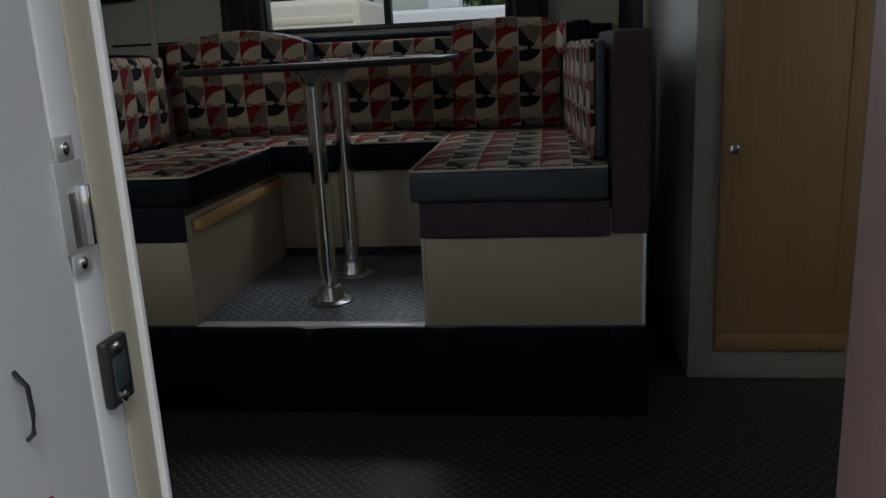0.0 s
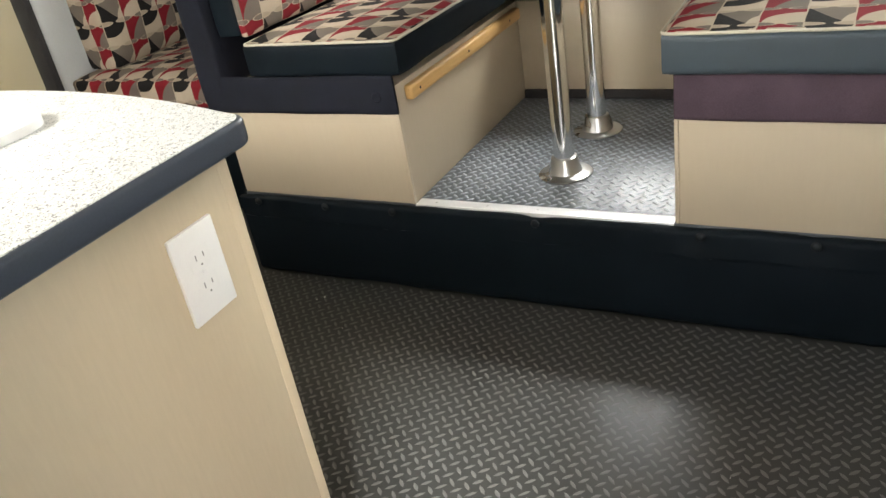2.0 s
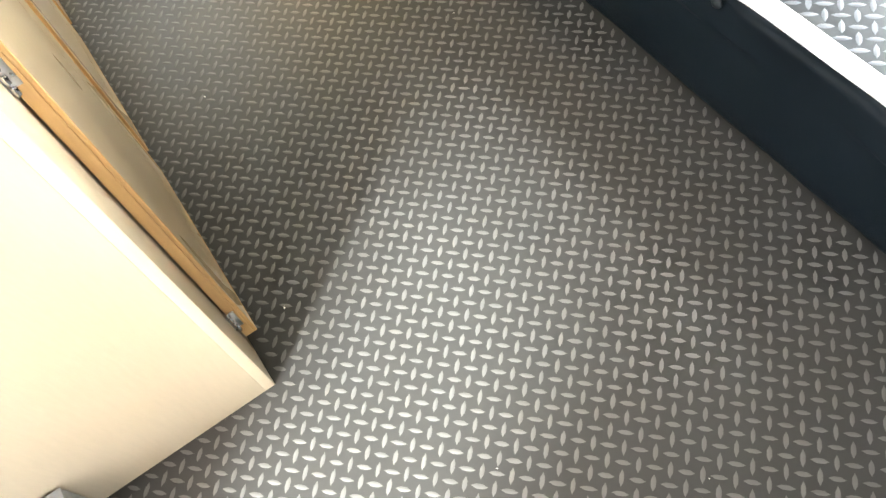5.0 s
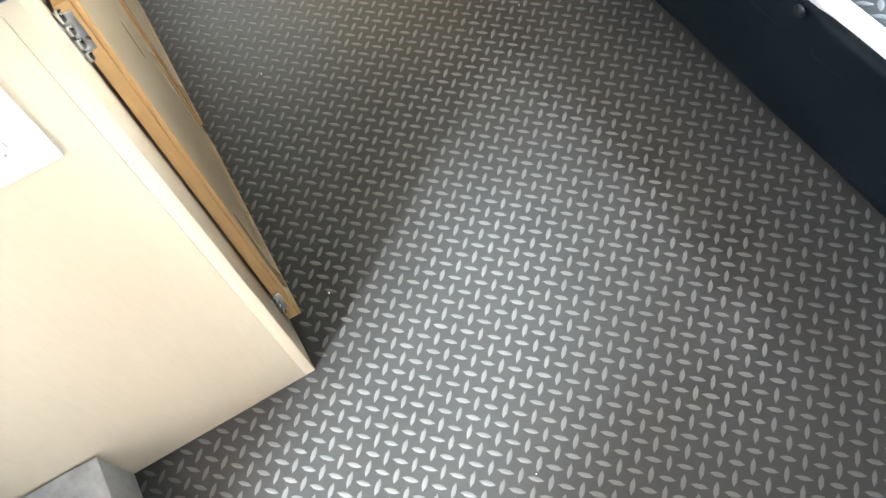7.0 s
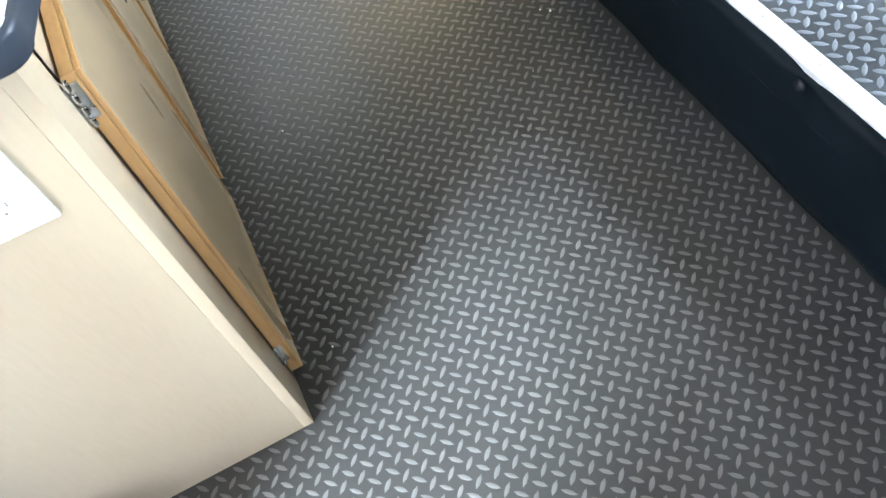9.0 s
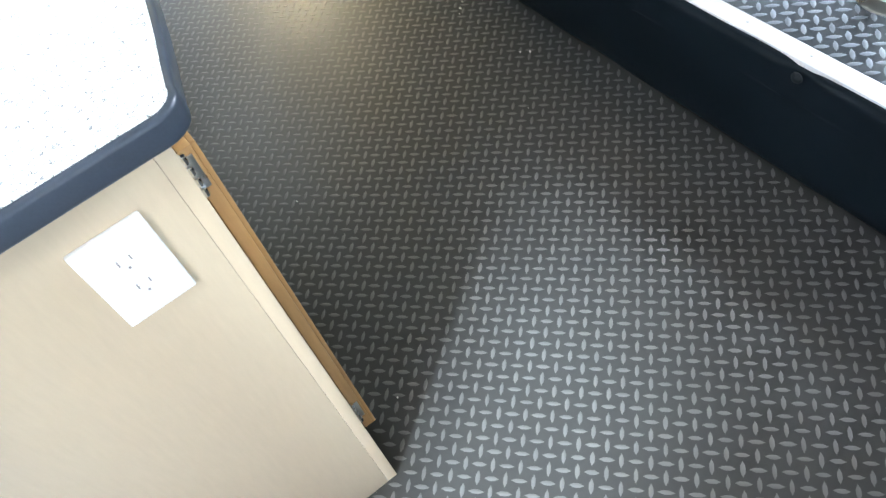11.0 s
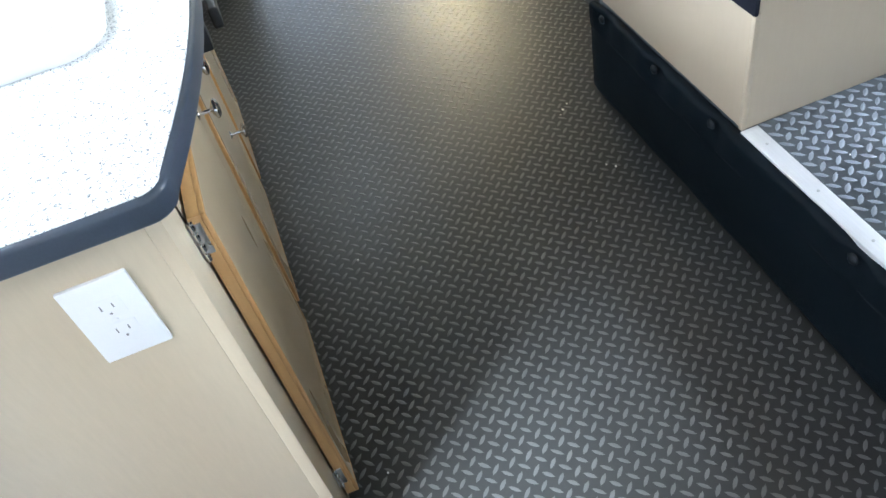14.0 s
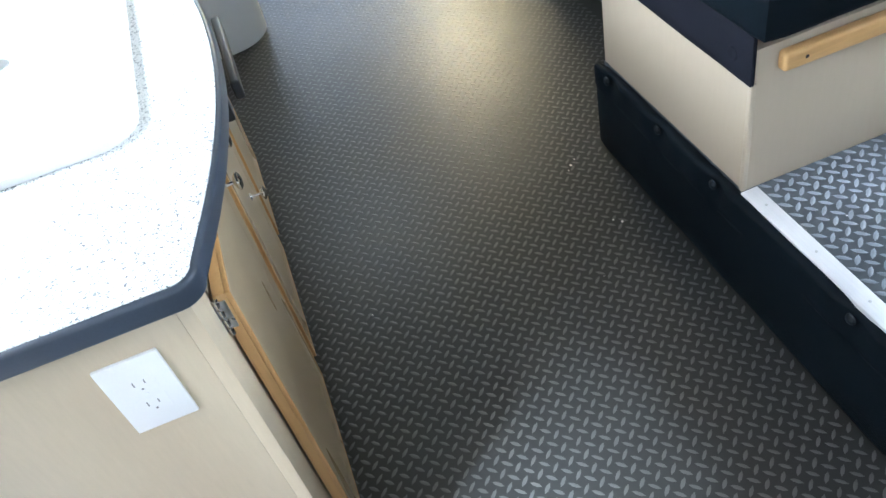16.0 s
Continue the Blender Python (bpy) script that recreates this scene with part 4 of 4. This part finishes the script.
# ---- sofa past the dinette ----
sofa = empty("sofa", "patterned sofa with dark vinyl base behind the dinette", "sofa")
part("base", bx(-1.66, -0.66, 0.346, YB - 0.004, 0.0, 0.40, 0.006), NAVY, sofa)
part("seat", pad(-1.66, -0.655, 0.33, 1.12, 0.40, 0.515, bulge=(0, 0.006, 0.015), round_=0.03, cuts=14, wrinkle=0.004), FABRIC, sofa, "patterned seat pad")
bk = pad(-1.64, -1.48, 0.42, 0.87, 0.515, 0.925, bulge=(0.02, 0, 0.005), round_=0.03, cuts=12, wrinkle=0.006)
part("backrest", bk, FABRIC, sofa, "patterned backrest pad")
part("side_bolster", pad(-1.60, -1.42, 0.875, 1.11, 0.515, 0.95, bulge=(0.02, 0, 0.01), round_=0.03, cuts=10, wrinkle=0.006), DARK, sofa, "dark cloth bolster")
part("window_back", pad(-1.40, -0.66, 1.125, YB - 0.004, 0.50, 1.075, bulge=(0, 0.01, 0.01), round_=0.02, cuts=12), NAVY, sofa)
tagged(finish(bx(-1.72, -1.67, 0.302, YB - 0.002, 0, 1.12, 0.004), "wall_half", GREYWALL), "pale half-height partition behind the sofa", "wall", kind="structure")
tagged(finish(bx(-1.725, -1.655, 0.27, 0.30, 0, 1.12, 0.004), "trim_half_wall", DARK), "dark end strip of the half-height partition", "trim", kind="structure")
band = empty("fabric_band", "patterned fabric band on the half partition", "fabric trim")
part("padded_band", pad(-1.668, -1.655, 0.32, 1.10, 0.99, 1.10, bulge=(0.003, 0, 0), round_=0.004, cuts=8), FABRIC, band)

strip = empty("wood_strip", "short pine strip at the sofa foot", "wood strip")
part("strip", bx(-1.42, -1.10, 0.325, 0.345, 0.085, 0.115, 0.004), PINE, strip)

# warm ceiling lamp far down the room
lamp = empty("ceiling_light", "round warm ceiling light", "lamp")
part("base", lathe([(0.26, 0), (0.26, -0.02), (0.24, -0.03)], (-4.62, 0.72, ZC - 0.001), n=28), PLASTIC, lamp)
part("diffuser", lathe([(0.235, 0), (0.23, -0.02), (0.17, -0.06), (0.05, -0.08)], (-4.62, 0.72, ZC - 0.030), n=28), WARM, lamp, "glowing warm diffuser")

# roof hatch above the aisle
hatch = empty("roof_hatch", "square roof hatch with frosted dome", "roof hatch")
x0, x1, y0, y1 = HATCH
part("frame", joined([bx(x0 - 0.02, x0 + 0.012, y0 - 0.02, y1 + 0.02, ZC - 0.012, ZC - 0.001, 0.003), bx(x1 - 0.012, x1 + 0.02, y0 - 0.02, y1 + 0.02, ZC - 0.012, ZC - 0.001, 0.003), bx(x0 + 0.012, x1 - 0.012, y0 - 0.02, y0 + 0.012, ZC - 0.012, ZC - 0.001, 0.003), bx(x0 + 0.012, x1 - 0.012, y1 - 0.012, y1 + 0.02, ZC - 0.012, ZC - 0.001, 0.003)]), PLASTIC, hatch)
dome = pad(x0 - 0.03, x1 + 0.03, y0 - 0.03, y1 + 0.03, ZC + 0.051, ZC + 0.075, bulge=(0, 0, 0.03), round_=0.008, cuts=8)
part("dome", dome, PLASTIC, hatch, "milky plastic dome")

# crumbs on the floor
for x, y, s in ((0.24, -0.893, 0.004), (-0.315, -0.795, 0.0045), (0.30, -1.24, 0.003), (0.55, -1.10, 0.003), (0.16, 0.12, 0.003), (-0.293, -0.123, 0.007), (-0.31, -0.14, 0.004), (-0.562, -0.135, 0.008), (-0.58, -0.115, 0.005), (-0.545, -0.15, 0.004), (-0.15, -0.25, 0.003), (0.9, -0.5, 0.002), (0.7, -0.75, 0.002)):
    b = bmesh.new()
    bmesh.ops.create_icosphere(b, subdivisions=1, radius=s * 0.6)
    z = PZ + 0.003 if y > 0 else 0.002
    for v in b.verts:
        v.co = Vector((x, y, z)) + Vector((v.co.x, v.co.y * 0.7, v.co.z * 0.5)) * random.uniform(0.7, 1.2)
    tagged(finish(b, "crumb", SPECK), "tiny white paper crumb on the floor", "crumb", "crumbs")

# ---- outside ----
GZ = -0.62
tagged(finish(bx(-400, 400, -400, 400, GZ - 0.1, GZ, 0), "ground", GRASS, smooth=False), "pale dusty yard ground", "ground", kind="structure")
step = empty("entry_step", "metal folding step under the doorway", "step")
part("tread", bx(0.76, 1.32, YD - 0.33, YD - 0.09, -0.24, -0.21, 0.006), STEEL, step)
for x in (0.775, 1.295):
    part("bracket", bx(x, x + 0.012, YD - 0.33, YD - 0.09, GZ, -0.24, 0.002), STEEL, step)


def parked_trailer(label, x0, x1, y0, depth, z0, z1, rows, windows, mat):
    t = empty("parked_trailer", label, "trailer", "parked trailers")
    part("shell", bx(x0, x1, y0, y0 + depth, z0, z1, 0.12, 4), mat, t)
    h = (z1 - z0 - 0.5) / rows
    for k in range(rows):
        part("siding_rib", bx(x0 + 0.1, x1 - 0.1, y0 - 0.02, y0 + 0.01, z0 + 0.25 + k * h, z0 + 0.25 + k * h + h * 0.82, 0.008), mat, t)
    for a, b, c, d in windows:
        w = part("window", bx(a, b, y0 - 0.05, y0 + 0.02, c, d, 0.02), GREYWALL, t)
        part("pane", bx(a + 0.07, b - 0.07, y0 - 0.056, y0 - 0.04, c + 0.07, d - 0.07, 0), SMOKED, w)
    for x in (x0 + (x1 - x0) * 0.42, x0 + (x1 - x0) * 0.56):
        part("wheel", lathe([(0.05, -0.1), (0.33, -0.1), (0.35, -0.05), (0.35, 0.05), (0.33, 0.1), (0.05, 0.1)], (x, y0 + 0.2, GZ + 0.35), (0, 1, 0), 20), BLACK, t)
    return t


parked_trailer("cream ribbed parked trailer seen through the window", -8.5, -2.0, 11.0, 2.4, -0.2, 1.95, 12, [(-5.6, -5.0, 0.9, 1.7), (-2.9, -2.5, 1.1, 1.4)], SIDING)
parked_trailer("white parked trailer with roof unit in the distance", -2.7, 5.5, 17.0, 2.5, -0.2, 2.0, 8, [(-2.4, -1.5, 1.0, 1.7), (-0.6, 0.1, 1.0, 1.75), (2.0, 3.4, 0.9, 1.6)], WHITE)
ac = empty("roof_unit", "grey roof air unit on a parked trailer", "air conditioner")
part("shroud", bx(-1.9, -1.1, 17.8, 18.8, 2.0, 2.3, 0.08, 3), GREYWALL, ac)


def tree(x, y, h, spread, seed):
    t = empty("tree", "leafy green tree behind the parked trailers", "tree", "trees")
    rng = random.Random(seed)
    part("trunk", cyl((x, y, GZ), (x + 0.2, y, GZ + h * 0.55), 0.22, 0.1, n=10), BARK, t)
    for k in range(5):
        a = rng.uniform(0, 6.28)
        part("limb", cyl((x + 0.15, y, GZ + h * (0.35 + 0.04 * k)), (x + spread * 0.6 * math.cos(a), y + spread * 0.6 * math.sin(a), GZ + h * rng.uniform(0.6, 0.85)), 0.08, 0.02, n=7), BARK, t)
    verts, faces = [], []
    for _ in range(1500):
        while True:
            q = Vector((rng.uniform(-1, 1), rng.uniform(-1, 1), rng.uniform(-1, 1)))
            if q.length < 1 and noise.noise(q * 2.3 + Vector((seed, 0, 0))) > -0.12:
                break
        c = Vector((x + q.x * spread, y + q.y * spread, GZ + h * 0.68 + q.z * h * 0.34))
        d = Vector((rng.gauss(0, 1), rng.gauss(0, 1), rng.gauss(0, 1))).normalized()
        s = d.orthogonal().normalized() * rng.uniform(0.12, 0.26)
        w = d.cross(s).normalized() * s.length * 0.6
        b = len(verts)
        verts += [c - s, c + w, c + s + d * 0.05, c - w]
        faces.append((b, b + 1, b + 2, b + 3))
    me = bpy.data.meshes.new("crown")
    me.from_pydata(verts, [], faces)
    me.materials.append(LEAF)
    crown = new("crown", me)
    crown.parent = t


tree(-7.2, 26.0, 5.6, 2.2, 2)
tree(-0.4, 26.0, 5.4, 1.8, 5)
tree(9.0, 27.0, 6.0, 2.4, 9)
